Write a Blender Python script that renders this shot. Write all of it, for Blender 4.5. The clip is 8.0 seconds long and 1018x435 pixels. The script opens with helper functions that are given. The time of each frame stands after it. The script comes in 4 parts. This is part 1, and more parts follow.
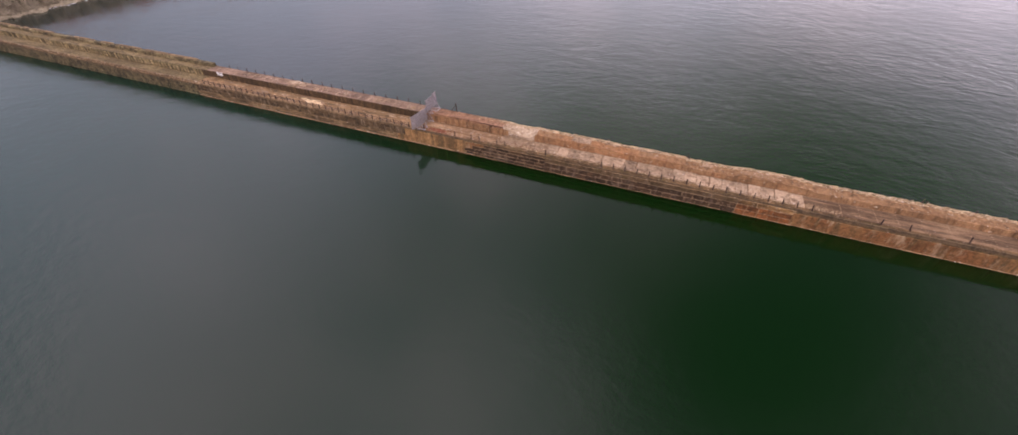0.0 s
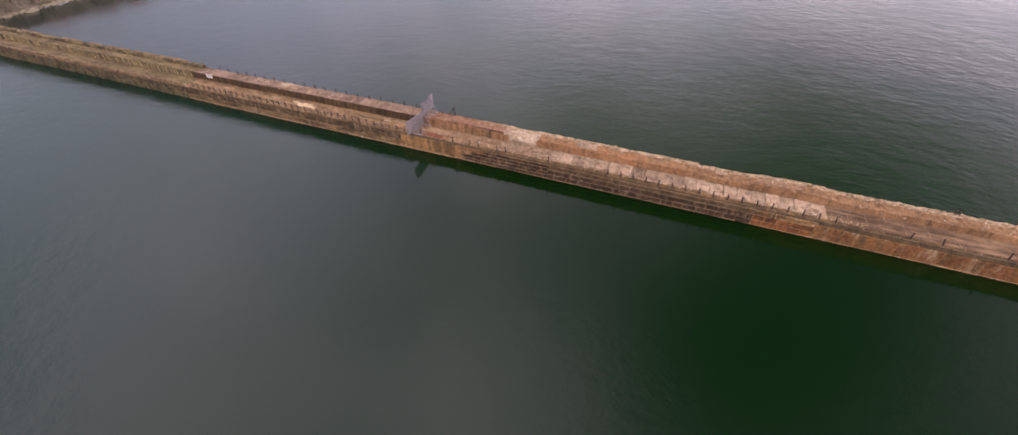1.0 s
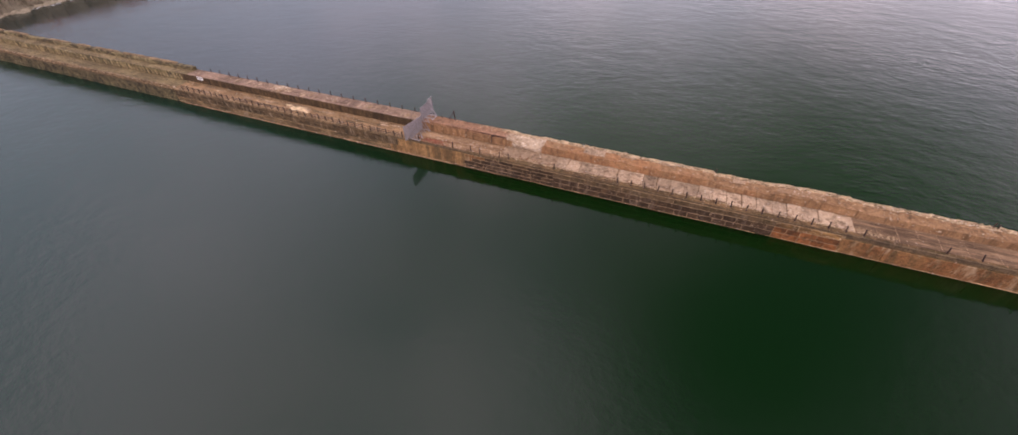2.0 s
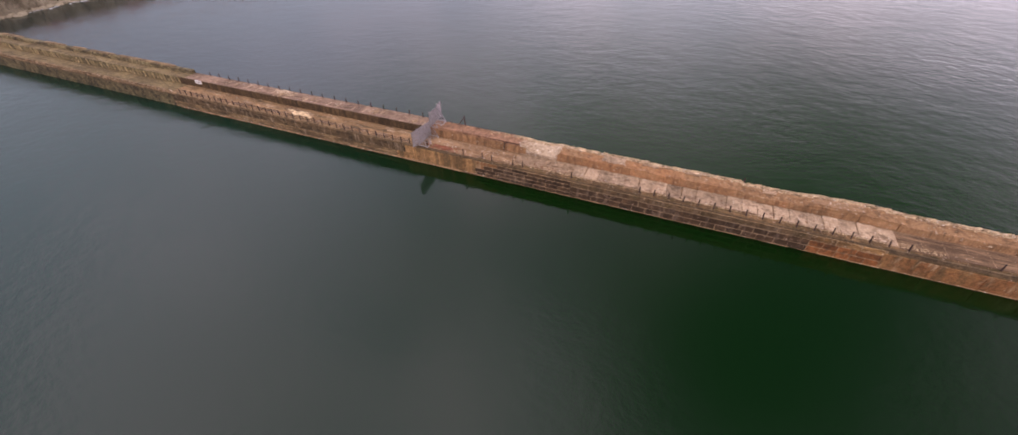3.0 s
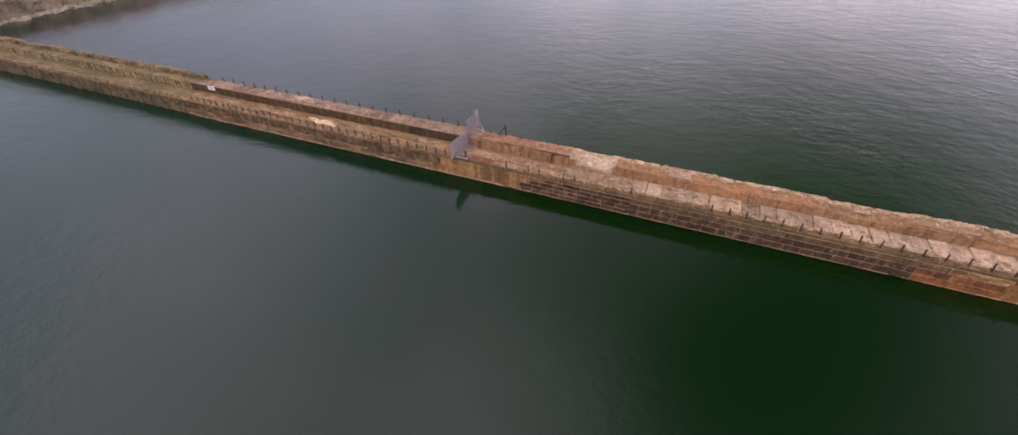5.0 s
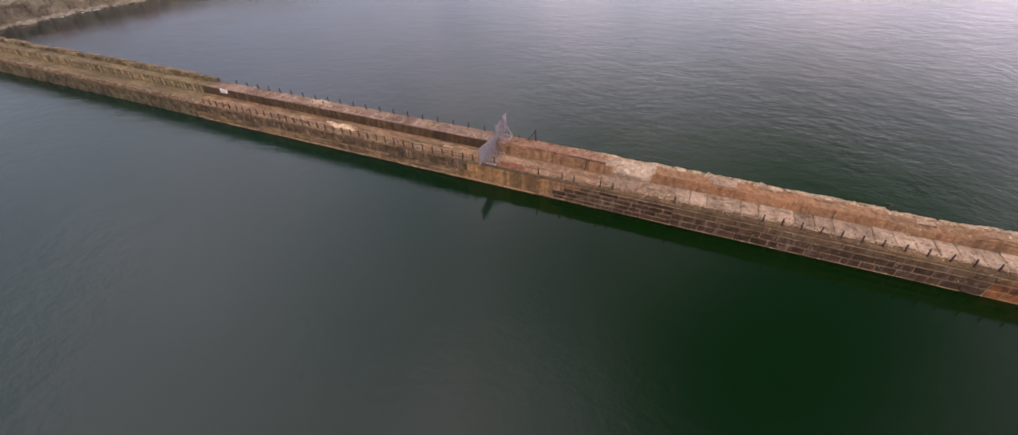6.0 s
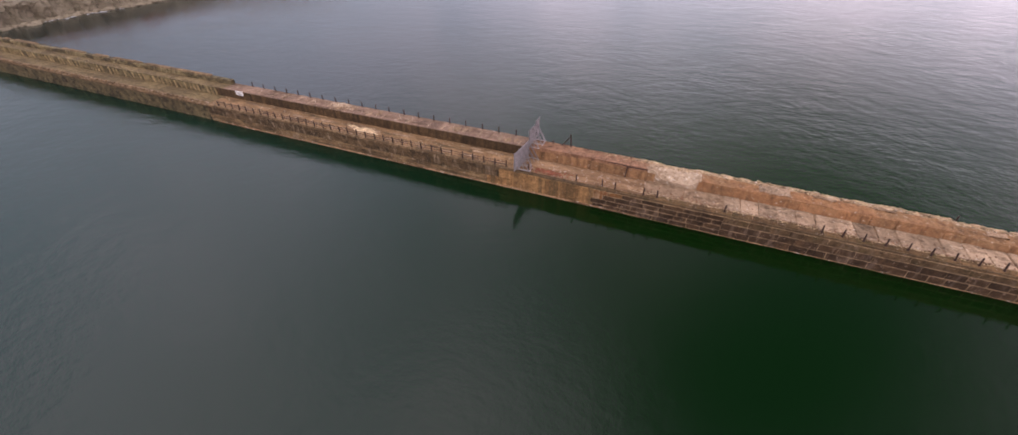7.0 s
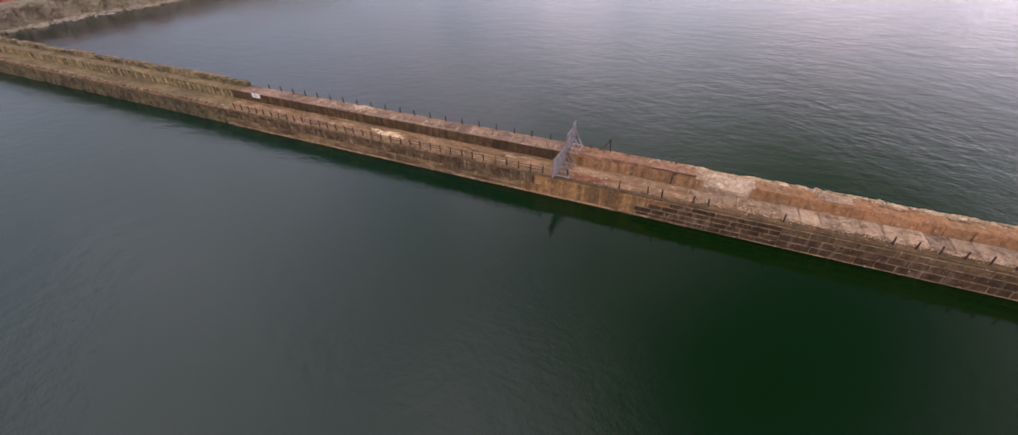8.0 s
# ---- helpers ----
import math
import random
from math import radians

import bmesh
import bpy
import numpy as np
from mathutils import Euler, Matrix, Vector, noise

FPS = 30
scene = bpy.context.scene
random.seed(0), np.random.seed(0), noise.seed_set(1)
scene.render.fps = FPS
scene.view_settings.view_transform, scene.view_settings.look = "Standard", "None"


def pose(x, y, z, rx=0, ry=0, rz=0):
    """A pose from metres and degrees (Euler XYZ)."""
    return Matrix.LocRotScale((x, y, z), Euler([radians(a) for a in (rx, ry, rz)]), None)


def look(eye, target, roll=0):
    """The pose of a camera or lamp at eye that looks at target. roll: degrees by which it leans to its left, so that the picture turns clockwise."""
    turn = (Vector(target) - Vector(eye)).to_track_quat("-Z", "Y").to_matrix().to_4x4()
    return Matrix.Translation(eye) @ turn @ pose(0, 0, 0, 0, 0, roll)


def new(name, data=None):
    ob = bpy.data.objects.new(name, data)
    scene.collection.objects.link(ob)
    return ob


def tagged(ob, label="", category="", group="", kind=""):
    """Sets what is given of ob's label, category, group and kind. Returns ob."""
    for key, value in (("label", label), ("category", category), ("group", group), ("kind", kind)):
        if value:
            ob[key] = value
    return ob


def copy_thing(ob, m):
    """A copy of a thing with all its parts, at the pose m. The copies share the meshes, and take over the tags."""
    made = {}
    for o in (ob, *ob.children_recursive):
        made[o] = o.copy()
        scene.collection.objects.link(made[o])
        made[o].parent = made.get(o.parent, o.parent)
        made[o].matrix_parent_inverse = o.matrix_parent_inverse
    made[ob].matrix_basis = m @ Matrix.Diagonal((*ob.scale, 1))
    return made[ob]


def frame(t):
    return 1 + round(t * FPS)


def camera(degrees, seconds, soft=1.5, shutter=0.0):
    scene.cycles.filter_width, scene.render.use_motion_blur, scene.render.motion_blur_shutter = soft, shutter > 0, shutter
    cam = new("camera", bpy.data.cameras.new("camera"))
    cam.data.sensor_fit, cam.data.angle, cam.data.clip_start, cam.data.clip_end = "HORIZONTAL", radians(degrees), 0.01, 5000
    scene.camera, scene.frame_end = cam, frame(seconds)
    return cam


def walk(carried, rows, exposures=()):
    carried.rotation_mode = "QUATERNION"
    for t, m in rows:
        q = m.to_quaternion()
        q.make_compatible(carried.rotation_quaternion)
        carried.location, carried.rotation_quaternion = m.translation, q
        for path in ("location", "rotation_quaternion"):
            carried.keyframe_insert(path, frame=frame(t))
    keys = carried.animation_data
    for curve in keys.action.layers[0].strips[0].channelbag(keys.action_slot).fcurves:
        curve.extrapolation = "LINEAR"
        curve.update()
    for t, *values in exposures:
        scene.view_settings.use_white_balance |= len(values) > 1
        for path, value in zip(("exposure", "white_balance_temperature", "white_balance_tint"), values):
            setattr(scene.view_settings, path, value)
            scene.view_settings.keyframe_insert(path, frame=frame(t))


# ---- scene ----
cam = camera(100.0, 8.0, soft=1.5)
PATH = [
    (0, (40.682, -55.335, 39.304), (31.715, -34.341, 19.840), -0.80),
    (0.5, (40.205, -53.067, 39.114), (31.122, -32.310, 19.450), -1.31),
    (1, (39.404, -51.070, 38.903), (30.280, -30.457, 19.107), -1.63),
    (1.5, (38.678, -49.360, 38.275), (29.504, -28.752, 18.497), -1.72),
    (3, (34.577, -45.998, 35.614), (25.307, -24.992, 16.306), -1.35),
    (3.5, (32.730, -45.312, 34.857), (23.433, -24.176, 15.705), -1.18),
    (4, (30.751, -44.394, 34.218), (21.392, -23.215, 15.143), -1.26),
    (4.5, (28.774, -43.633, 33.855), (19.357, -22.480, 14.780), -1.51),
    (6, (21.849, -42.629, 31.136), (12.327, -20.916, 12.755), -0.85),
    (6.5, (19.397, -42.421, 30.510), (9.887, -20.576, 12.280), -0.64),
    (7, (16.741, -42.266, 29.751), (7.237, -20.249, 11.726), -0.38),
    (7.5, (14.285, -41.941, 29.155), (4.740, -19.845, 11.249), -0.35),
    (8, (11.759, -41.318, 28.563), (2.139, -19.221, 10.697), -0.49),
]
walk(cam, [(t, look(e, g, r)) for t, e, g, r in PATH], exposures=[(0.0, 0.0, 6600, 9), (4.0, -0.05, 6560, 8), (8.0, -0.2, 6500, 6)])

# ---- sky and sun ----
SUN_TURN, SUN_HEIGHT = 150.0, 62.0
world = bpy.data.worlds.new("sky")
scene.world = world
world.use_nodes = True
wn, wl = world.node_tree.nodes, world.node_tree.links
sky = wn.new("ShaderNodeTexSky")
sky.sky_type, sky.sun_disc = "NISHITA", False
sky.sun_elevation, sky.sun_rotation = radians(SUN_HEIGHT), radians(SUN_TURN)
sky.air_density, sky.dust_density, sky.ozone_density = 1.0, 2.0, 1.0
# broken cloud: large soft masses with clear gaps
toward = wn.new("ShaderNodeMapping")
toward.inputs["Rotation"].default_value = (radians(5.45), radians(-2.4), radians(2.85))
heading = wn.new("ShaderNodeTexCoord").outputs["Generated"]
wl.new(heading, toward.inputs["Vector"])
turned = wn.new("ShaderNodeMapping")
turned.inputs["Rotation"].default_value = (radians(16), 0, radians(110))
cloud = wn.new("ShaderNodeTexNoise")
cloud.noise_dimensions = "4D"
for key, value in (("W", 33.0), ("Scale", 1.0), ("Detail", 1.5), ("Roughness", 0.45)):
    cloud.inputs[key].default_value = value
cover = wn.new("ShaderNodeMapRange")
cover.interpolation_type = "SMOOTHSTEP"
cover.inputs["From Min"].default_value, cover.inputs["From Max"].default_value = 0.17, 0.90
heaven = wn.new("ShaderNodeMix")
heaven.data_type = "RGBA"
# the cloud itself: blue-grey hollows and pinkish billows
billow = wn.new("ShaderNodeTexNoise")
for key, value in (("Scale", 3.4), ("Detail", 4.0), ("Roughness", 0.6)):
    billow.inputs[key].default_value = value
thick = wn.new("ShaderNodeMapRange")
thick.inputs["From Min"].default_value, thick.inputs["From Max"].default_value = 0.22, 0.82
cloud_tone = wn.new("ShaderNodeMix")
cloud_tone.data_type = "RGBA"
cloud_tone.inputs[6].default_value = (20.0, 19.8, 25.5, 1)
cloud_tone.inputs[7].default_value = (45.5, 37.0, 43.8, 1)
wl.new(thick.outputs["Result"], cloud_tone.inputs[0])
wl.new(cloud_tone.outputs[2], heaven.inputs[7])
wl.new(toward.outputs["Vector"], turned.inputs["Vector"])
wl.new(turned.outputs["Vector"], cloud.inputs["Vector"])
wl.new(turned.outputs["Vector"], billow.inputs["Vector"])
# the cover closes up towards the horizon
height = wn.new("ShaderNodeSeparateXYZ")
wl.new(toward.outputs["Vector"], height.inputs[0])
low_down = wn.new("ShaderNodeMath")
low_down.operation, low_down.use_clamp = "SUBTRACT", True
low_down.inputs[0].default_value = 1.0
wl.new(height.outputs["Z"], low_down.inputs[1])
cubed = wn.new("ShaderNodeMath")
cubed.operation = "POWER"
cubed.inputs[1].default_value = 3.0
wl.new(low_down.outputs[0], cubed.inputs[0])
closed = wn.new("ShaderNodeMath")
closed.operation = "MULTIPLY_ADD"
closed.inputs[1].default_value = 0.36
wl.new(cubed.outputs[0], closed.inputs[0])
wl.new(cloud.outputs["Fac"], closed.inputs[2])
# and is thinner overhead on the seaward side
def sky_sum(kind, a, b):
    n = wn.new("ShaderNodeMath")
    n.operation = kind
    for i, value in enumerate((a, b)):
        if isinstance(value, float):
            n.inputs[i].default_value = value
        else:
            wl.new(value, n.inputs[i])
    return n.outputs[0]


# bright and full low down to seaward
low_east = sky_sum("MULTIPLY", cubed.outputs[0], sky_sum("ADD", sky_sum("MULTIPLY", height.outputs["X"], 0.85), 0.03))
wl.new(sky_sum("ADD", billow.outputs["Fac"], low_east), thick.inputs["Value"])
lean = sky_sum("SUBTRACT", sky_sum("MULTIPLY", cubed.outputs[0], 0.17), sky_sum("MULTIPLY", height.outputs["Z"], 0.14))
# a broad clearer stretch added half-way up over the open sea, darkening water reflections
clearing = wn.new("ShaderNodeVectorMath")
clearing.operation = "DOT_PRODUCT"
clearing.inputs[1].default_value = (0.06, 0.79, 0.61)
wl.new(heading, clearing.inputs[0])
clear = wn.new("ShaderNodeMapRange")
clear.interpolation_type = "SMOOTHSTEP"
for key, value in (("From Min", 0.875), ("From Max", 0.99), ("To Min", 0.0), ("To Max", 0.10)):
    clear.inputs[key].default_value = value
wl.new(clearing.outputs["Value"], clear.inputs["Value"])
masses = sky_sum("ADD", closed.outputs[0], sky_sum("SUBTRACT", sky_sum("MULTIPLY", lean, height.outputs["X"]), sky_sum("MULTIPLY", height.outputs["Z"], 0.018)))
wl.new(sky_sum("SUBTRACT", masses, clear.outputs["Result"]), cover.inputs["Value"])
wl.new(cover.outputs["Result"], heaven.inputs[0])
thin = wn.new("ShaderNodeHueSaturation")
thin.inputs["Saturation"].default_value, thin.inputs["Value"].default_value = 0.5, 0.6
wl.new(sky.outputs["Color"], thin.inputs["Color"])
wl.new(thin.outputs["Color"], heaven.inputs[6])
# duller towards the horizon, as under a heavy overcast
fade = sky_sum("SUBTRACT", 1.0, sky_sum("MULTIPLY", sky_sum("POWER", low_down.outputs[0], 1.5), 0.32))
dulled = wn.new("ShaderNodeVectorMath")
dulled.operation = "SCALE"
wl.new(heaven.outputs[2], dulled.inputs[0])
slant = sky_sum("SUBTRACT", sky_sum("MULTIPLY", height.outputs["Z"], 0.66), sky_sum("MULTIPLY", cubed.outputs[0], 0.36))
landward = sky_sum("SUBTRACT", 1.10, sky_sum("ADD", sky_sum("MULTIPLY", height.outputs["X"], slant), sky_sum("MULTIPLY", height.outputs["Y"], 0.12)))
wl.new(sky_sum("MULTIPLY", fade, landward), dulled.inputs["Scale"])
wl.new(dulled.outputs[0], wn["Background"].inputs["Color"])
wn["Background"].inputs["Strength"].default_value = 0.08
sun_data = bpy.data.lights.new("sun", "SUN")
sun_data.energy, sun_data.angle, sun_data.color = 0.75, radians(30), (1.0, 0.84, 0.64)
sun = new("sun", sun_data)
az, el = radians(SUN_TURN), radians(SUN_HEIGHT)
sun.matrix_world = look((60 * math.sin(az) * math.cos(el), 60 * math.cos(az) * math.cos(el), 60 * math.sin(el)), (0, 0, 0))


# ---- materials ----
def material(name):
    m = bpy.data.materials.new(name)
    m.use_nodes = True
    nt = m.node_tree
    return m, nt, nt.nodes["Principled BSDF"]


def node(nt, kind, **values):
    n = nt.nodes.new(kind)
    for key, value in values.items():
        n.inputs[key].default_value = value
    return n


def mix(nt, fac, a, b, blend="MIX"):
    n = nt.nodes.new("ShaderNodeMix")
    n.data_type, n.blend_type = "RGBA", blend
    for socket, value in ((n.inputs[0], fac), (n.inputs[6], a), (n.inputs[7], b)):
        if isinstance(value, bpy.types.NodeSocket):
            nt.links.new(value, socket)
        elif isinstance(value, tuple):
            socket.default_value = (*value, 1)
        else:
            socket.default_value = value
    return n.outputs[2]


def noise_at(nt, place, scale, detail=4.0, stretch=(1, 1, 1), low=0.0, high=1.0, shift=0.0, rough=0.55):
    mp = nt.nodes.new("ShaderNodeMapping")
    mp.inputs["Scale"].default_value = stretch
    mp.inputs["Location"].default_value = (shift, shift * 0.7, shift * 0.3)
    nt.links.new(place, mp.inputs["Vector"])
    n = node(nt, "ShaderNodeTexNoise", Scale=scale, Detail=detail, Roughness=rough)
    nt.links.new(mp.outputs[0], n.inputs["Vector"])
    r = nt.nodes.new("ShaderNodeMapRange")
    r.inputs["From Min"].default_value, r.inputs["From Max"].default_value = low, high
    nt.links.new(n.outputs["Fac"], r.inputs["Value"])
    return r.outputs["Result"]


def weathered(name, base, alt, stain, patch=0.35, grain=7.0, streak=0.0, stain_low=0.5, stain_high=0.7, speck=None,
              speck_low=0.62, rough=0.9, bump=0.5, piece=0.25, shift=0.0, along=0, mottled=1.7, contrast=1.0, lime=None, lime_low=0.53):
    """Stone, concrete or soil: two tones in patches, grain, stains (running down where streak is 1), pale or dark specks and relief."""
    m, nt, p = material(name)
    base, alt, stain = [(c[0] * 0.91, c[1] * 0.80, c[2] * 0.575) for c in (base, alt, stain)]
    place = nt.nodes.new("ShaderNodeNewGeometry").outputs["Position"]
    col = mix(nt, noise_at(nt, place, patch, 5, low=0.36, high=0.64, shift=shift), base, alt)
    down = (1.0, 1.0, 0.10) if streak else (0.16, 1.3, 1.0) if along else (1, 1, 1)
    spot = noise_at(nt, place, 1.35 if streak else 0.9, 6, down, stain_low, stain_high, shift + 5, 0.65)
    col = mix(nt, spot, col, stain)
    mottle = noise_at(nt, place, mottled, 8, (0.45, 1, 1) if along else (1, 1, 1), low=0.30, high=0.70, shift=shift + 17, rough=0.72)
    col = mix(nt, 0.8 * contrast, col, mix(nt, mottle, (0.32, 0.31, 0.30), (1.6, 1.62, 1.65)), "MULTIPLY")
    fine = noise_at(nt, place, grain, 6, low=0.25, high=0.75, shift=shift + 9, rough=0.7)
    col = mix(nt, 0.75 * contrast, col, mix(nt, fine, (0.30, 0.30, 0.30), (1.65, 1.65, 1.65)), "MULTIPLY")
    if speck:
        col = mix(nt, noise_at(nt, place, 2.6, 7, low=speck_low - 0.02, high=speck_low + 0.03, shift=shift + 13, rough=0.75), col, speck)
    if lime:
        # lime and rust washed down the face in ragged runs
        run = noise_at(nt, place, 1.2, 7, (1.0, 1.0, 0.28), lime_low, lime_low + 0.15, shift + 21, 0.7)
        col = mix(nt, run, col, lime)
    one = nt.nodes.new("ShaderNodeObjectInfo").outputs["Random"]
    tone = nt.nodes.new("ShaderNodeMapRange")
    tone.inputs["To Min"].default_value, tone.inputs["To Max"].default_value = 1 - piece, 1 + piece
    nt.links.new(one, tone.inputs["Value"])
    hsv = nt.nodes.new("ShaderNodeHueSaturation")
    nt.links.new(tone.outputs["Result"], hsv.inputs["Value"])
    nt.links.new(col, hsv.inputs["Color"])
    nt.links.new(hsv.outputs["Color"], p.inputs["Base Color"])
    p.inputs["Roughness"].default_value = rough
    p.inputs["Specular IOR Level"].default_value = 0.25
    rel = noise_at(nt, place, 3.0, 9, shift=shift + 3, rough=0.72)
    b = node(nt, "ShaderNodeBump", Strength=bump, Distance=0.12)
    nt.links.new(rel, b.inputs["Height"])
    nt.links.new(b.outputs["Normal"], p.inputs["Normal"])
    return m


def plain(name, base, alt, scale=9.0, rough=0.6, metal=0.0, bump=0.25):
    m, nt, p = material(name)
    place = nt.nodes.new("ShaderNodeNewGeometry").outputs["Position"]
    nt.links.new(mix(nt, noise_at(nt, place, scale, 5, low=0.35, high=0.65), base, alt), p.inputs["Base Color"])
    p.inputs["Roughness"].default_value, p.inputs["Metallic"].default_value = rough, metal
    b = node(nt, "ShaderNodeBump", Strength=bump, Distance=0.01)
    nt.links.new(noise_at(nt, place, scale * 4, 4), b.inputs["Height"])
    nt.links.new(b.outputs["Normal"], p.inputs["Normal"])
    return m


def water_material():
    m, nt, p = material("sea_water")
    place = nt.nodes.new("ShaderNodeNewGeometry").outputs["Position"]
    silt = noise_at(nt, place, 0.012, 4, low=0.35, high=0.7, shift=3)
    # the open sea is a little greener than the sheltered water
    side = nt.nodes.new("ShaderNodeSeparateXYZ")
    nt.links.new(place, side.inputs[0])
    # less blue towards the east
    eastward = nt.nodes.new("ShaderNodeMapRange")
    eastward.inputs["From Min"].default_value, eastward.inputs["From Max"].default_value = -50.0, 12.0
    nt.links.new(side.outputs["X"], eastward.inputs["Value"])
    inner = mix(nt, eastward.outputs["Result"], mix(nt, silt, (0.0020, 0.0190, 0.0105), (0.0026, 0.0190, 0.0122)), mix(nt, silt, (0.0012, 0.0112, 0.0010), (0.0017, 0.0112, 0.0020)))
    open_sea = nt.nodes.new("ShaderNodeMapRange")
    open_sea.inputs["From Min"].default_value, open_sea.inputs["From Max"].default_value = 0.0, 6.0
    nt.links.new(side.outputs["Y"], open_sea.inputs["Value"])
    nt.links.new(mix(nt, open_sea.outputs["Result"], inner, mix(nt, eastward.outputs["Result"], mix(nt, silt, (0.0040, 0.0130, 0.0105), (0.0045, 0.0130, 0.0125)), mix(nt, silt, (0.0042, 0.0185, 0.0025), (0.005, 0.0175, 0.0045)))), p.inputs["Base Color"])
    p.inputs["Roughness"].default_value = 0.085
    p.inputs["IOR"].default_value = 1.333
    swell = noise_at(nt, place, 0.22, 3, (0.8, 1.0, 1.0), shift=1)
    chop = noise_at(nt, place, 0.85, 5, (0.75, 1.0, 1.0), shift=2, rough=0.6)
    gust = noise_at(nt, place, 0.02, 3, low=0.38, high=0.66, shift=8)
    b1 = node(nt, "ShaderNodeBump", Strength=0.6, Distance=0.085)
    nt.links.new(swell, b1.inputs["Height"])
    b2 = node(nt, "ShaderNodeBump", Distance=0.07)
    s = nt.nodes.new("ShaderNodeMapRange")
    s.inputs["To Min"].default_value, s.inputs["To Max"].default_value = 0.35, 1.0
    nt.links.new(gust, s.inputs["Value"])
    # the pier shelters the water on its inner side
    lee = nt.nodes.new("ShaderNodeMapRange")
    lee.inputs["From Min"].default_value, lee.inputs["From Max"].default_value = 0.0, 12.0
    lee.inputs["To Min"].default_value, lee.inputs["To Max"].default_value = 0.6, 1.5
    nt.links.new(side.outputs["Y"], lee.inputs["Value"])
    still = nt.nodes.new("ShaderNodeMapRange")
    for key, value in (("From Min", -55.0), ("From Max", 20.0), ("To Min", 2.3), ("To Max", 0.5)):
        still.inputs[key].default_value = value
    nt.links.new(side.outputs["X"], still.inputs["Value"])
    nt.links.new(still.outputs["Result"], lee.inputs["To Min"])
    for bump, base in ((b2, s.outputs["Result"]), (b1, None)):
        k = nt.nodes.new("ShaderNodeMath")
        k.operation = "MULTIPLY"
        nt.links.new(lee.outputs["Result"], k.inputs[0])
        if base is None:
            k.inputs[1].default_value = 0.6
        else:
            nt.links.new(base, k.inputs[1])
        nt.links.new(k.outputs[0], bump.inputs["Strength"])
    nt.links.new(chop, b2.inputs["Height"])
    nt.links.new(b1.outputs["Normal"], b2.inputs["Normal"])
    nt.links.new(b2.outputs["Normal"], p.inputs["Normal"])
    return m


WATER = water_material()
CORE = weathered("mortar", (0.08, 0.06, 0.045), (0.12, 0.09, 0.065), (0.05, 0.04, 0.03))
PALE_JOINT = weathered("lime_mortar", (0.393, 0.311, 0.246), (0.262, 0.202, 0.153), (0.153, 0.109, 0.082), patch=1.1, stain_low=0.52, stain_high=0.62, grain=12)
DARK_BLOCK = weathered("dark_stone", (0.056, 0.037, 0.025), (0.089, 0.058, 0.039), (0.031, 0.022, 0.017), patch=0.6, speck=(0.36, 0.27, 0.20), speck_low=0.63, piece=0.34, lime=(0.155, 0.108, 0.074))
MOSSY_DARK = weathered("dark_mossy_stone", (0.088, 0.062, 0.040), (0.13, 0.092, 0.062), (0.062, 0.052, 0.026), patch=0.4, speck=(0.36, 0.28, 0.21), speck_low=0.64, piece=0.14, shift=36, lime=(0.17, 0.12, 0.078))
ORANGE_BLOCK = weathered("rusty_stone", (0.25, 0.105, 0.045), (0.19, 0.088, 0.042), (0.09, 0.055, 0.036), patch=0.6, stain_low=0.46, piece=0.35, speck=(0.42, 0.28, 0.18), speck_low=0.67)
BROWN_BLOCK = weathered("brown_stone", (0.175, 0.108, 0.058), (0.27, 0.17, 0.088), (0.066, 0.045, 0.030), stain_low=0.46, stain_high=0.62, patch=0.5, speck=(0.42, 0.31, 0.20), speck_low=0.60, piece=0.5, along=1)
WEST_FACE = weathered("blotched_stone", (0.083, 0.060, 0.041), (0.134, 0.096, 0.063), (0.052, 0.041, 0.029), patch=0.22, stain_low=0.50, stain_high=0.64, speck=(0.38, 0.29, 0.20), speck_low=0.64, piece=0.22, shift=31, lime=(0.27, 0.20, 0.13), lime_low=0.53, contrast=0.8)
WEST_LOW = weathered("washed_stone", (0.235, 0.173, 0.117), (0.147, 0.106, 0.072), (0.084, 0.065, 0.045), patch=0.45, stain_low=0.50, stain_high=0.62, speck=(0.42, 0.33, 0.23), speck_low=0.63, piece=0.25, shift=38, along=1, lime=(0.31, 0.23, 0.15), lime_low=0.57)
FENCE_SIDE = weathered("streaked_concrete", (0.258, 0.167, 0.095), (0.335, 0.206, 0.113), (0.110, 0.083, 0.052), streak=1, stain_low=0.42, stain_high=0.66, patch=0.35, piece=0.30, speck=(0.42, 0.32, 0.22), speck_low=0.67, shift=40, lime=(0.36, 0.25, 0.15), lime_low=0.55)
OCHRE_BLOCK = weathered("ochre_stone", (0.152, 0.134, 0.091), (0.220, 0.196, 0.134), (0.055, 0.048, 0.037), stain_low=0.44, stain_high=0.62, patch=0.5, piece=0.4, speck=(0.42, 0.36, 0.26), speck_low=0.64, shift=4)
MOSS_BLOCK = weathered("mossy_coping", (0.095, 0.066, 0.040), (0.15, 0.10, 0.062), (0.062, 0.052, 0.024), patch=0.7, speck=(0.36, 0.28, 0.22), speck_low=0.62, piece=0.3, shift=2)
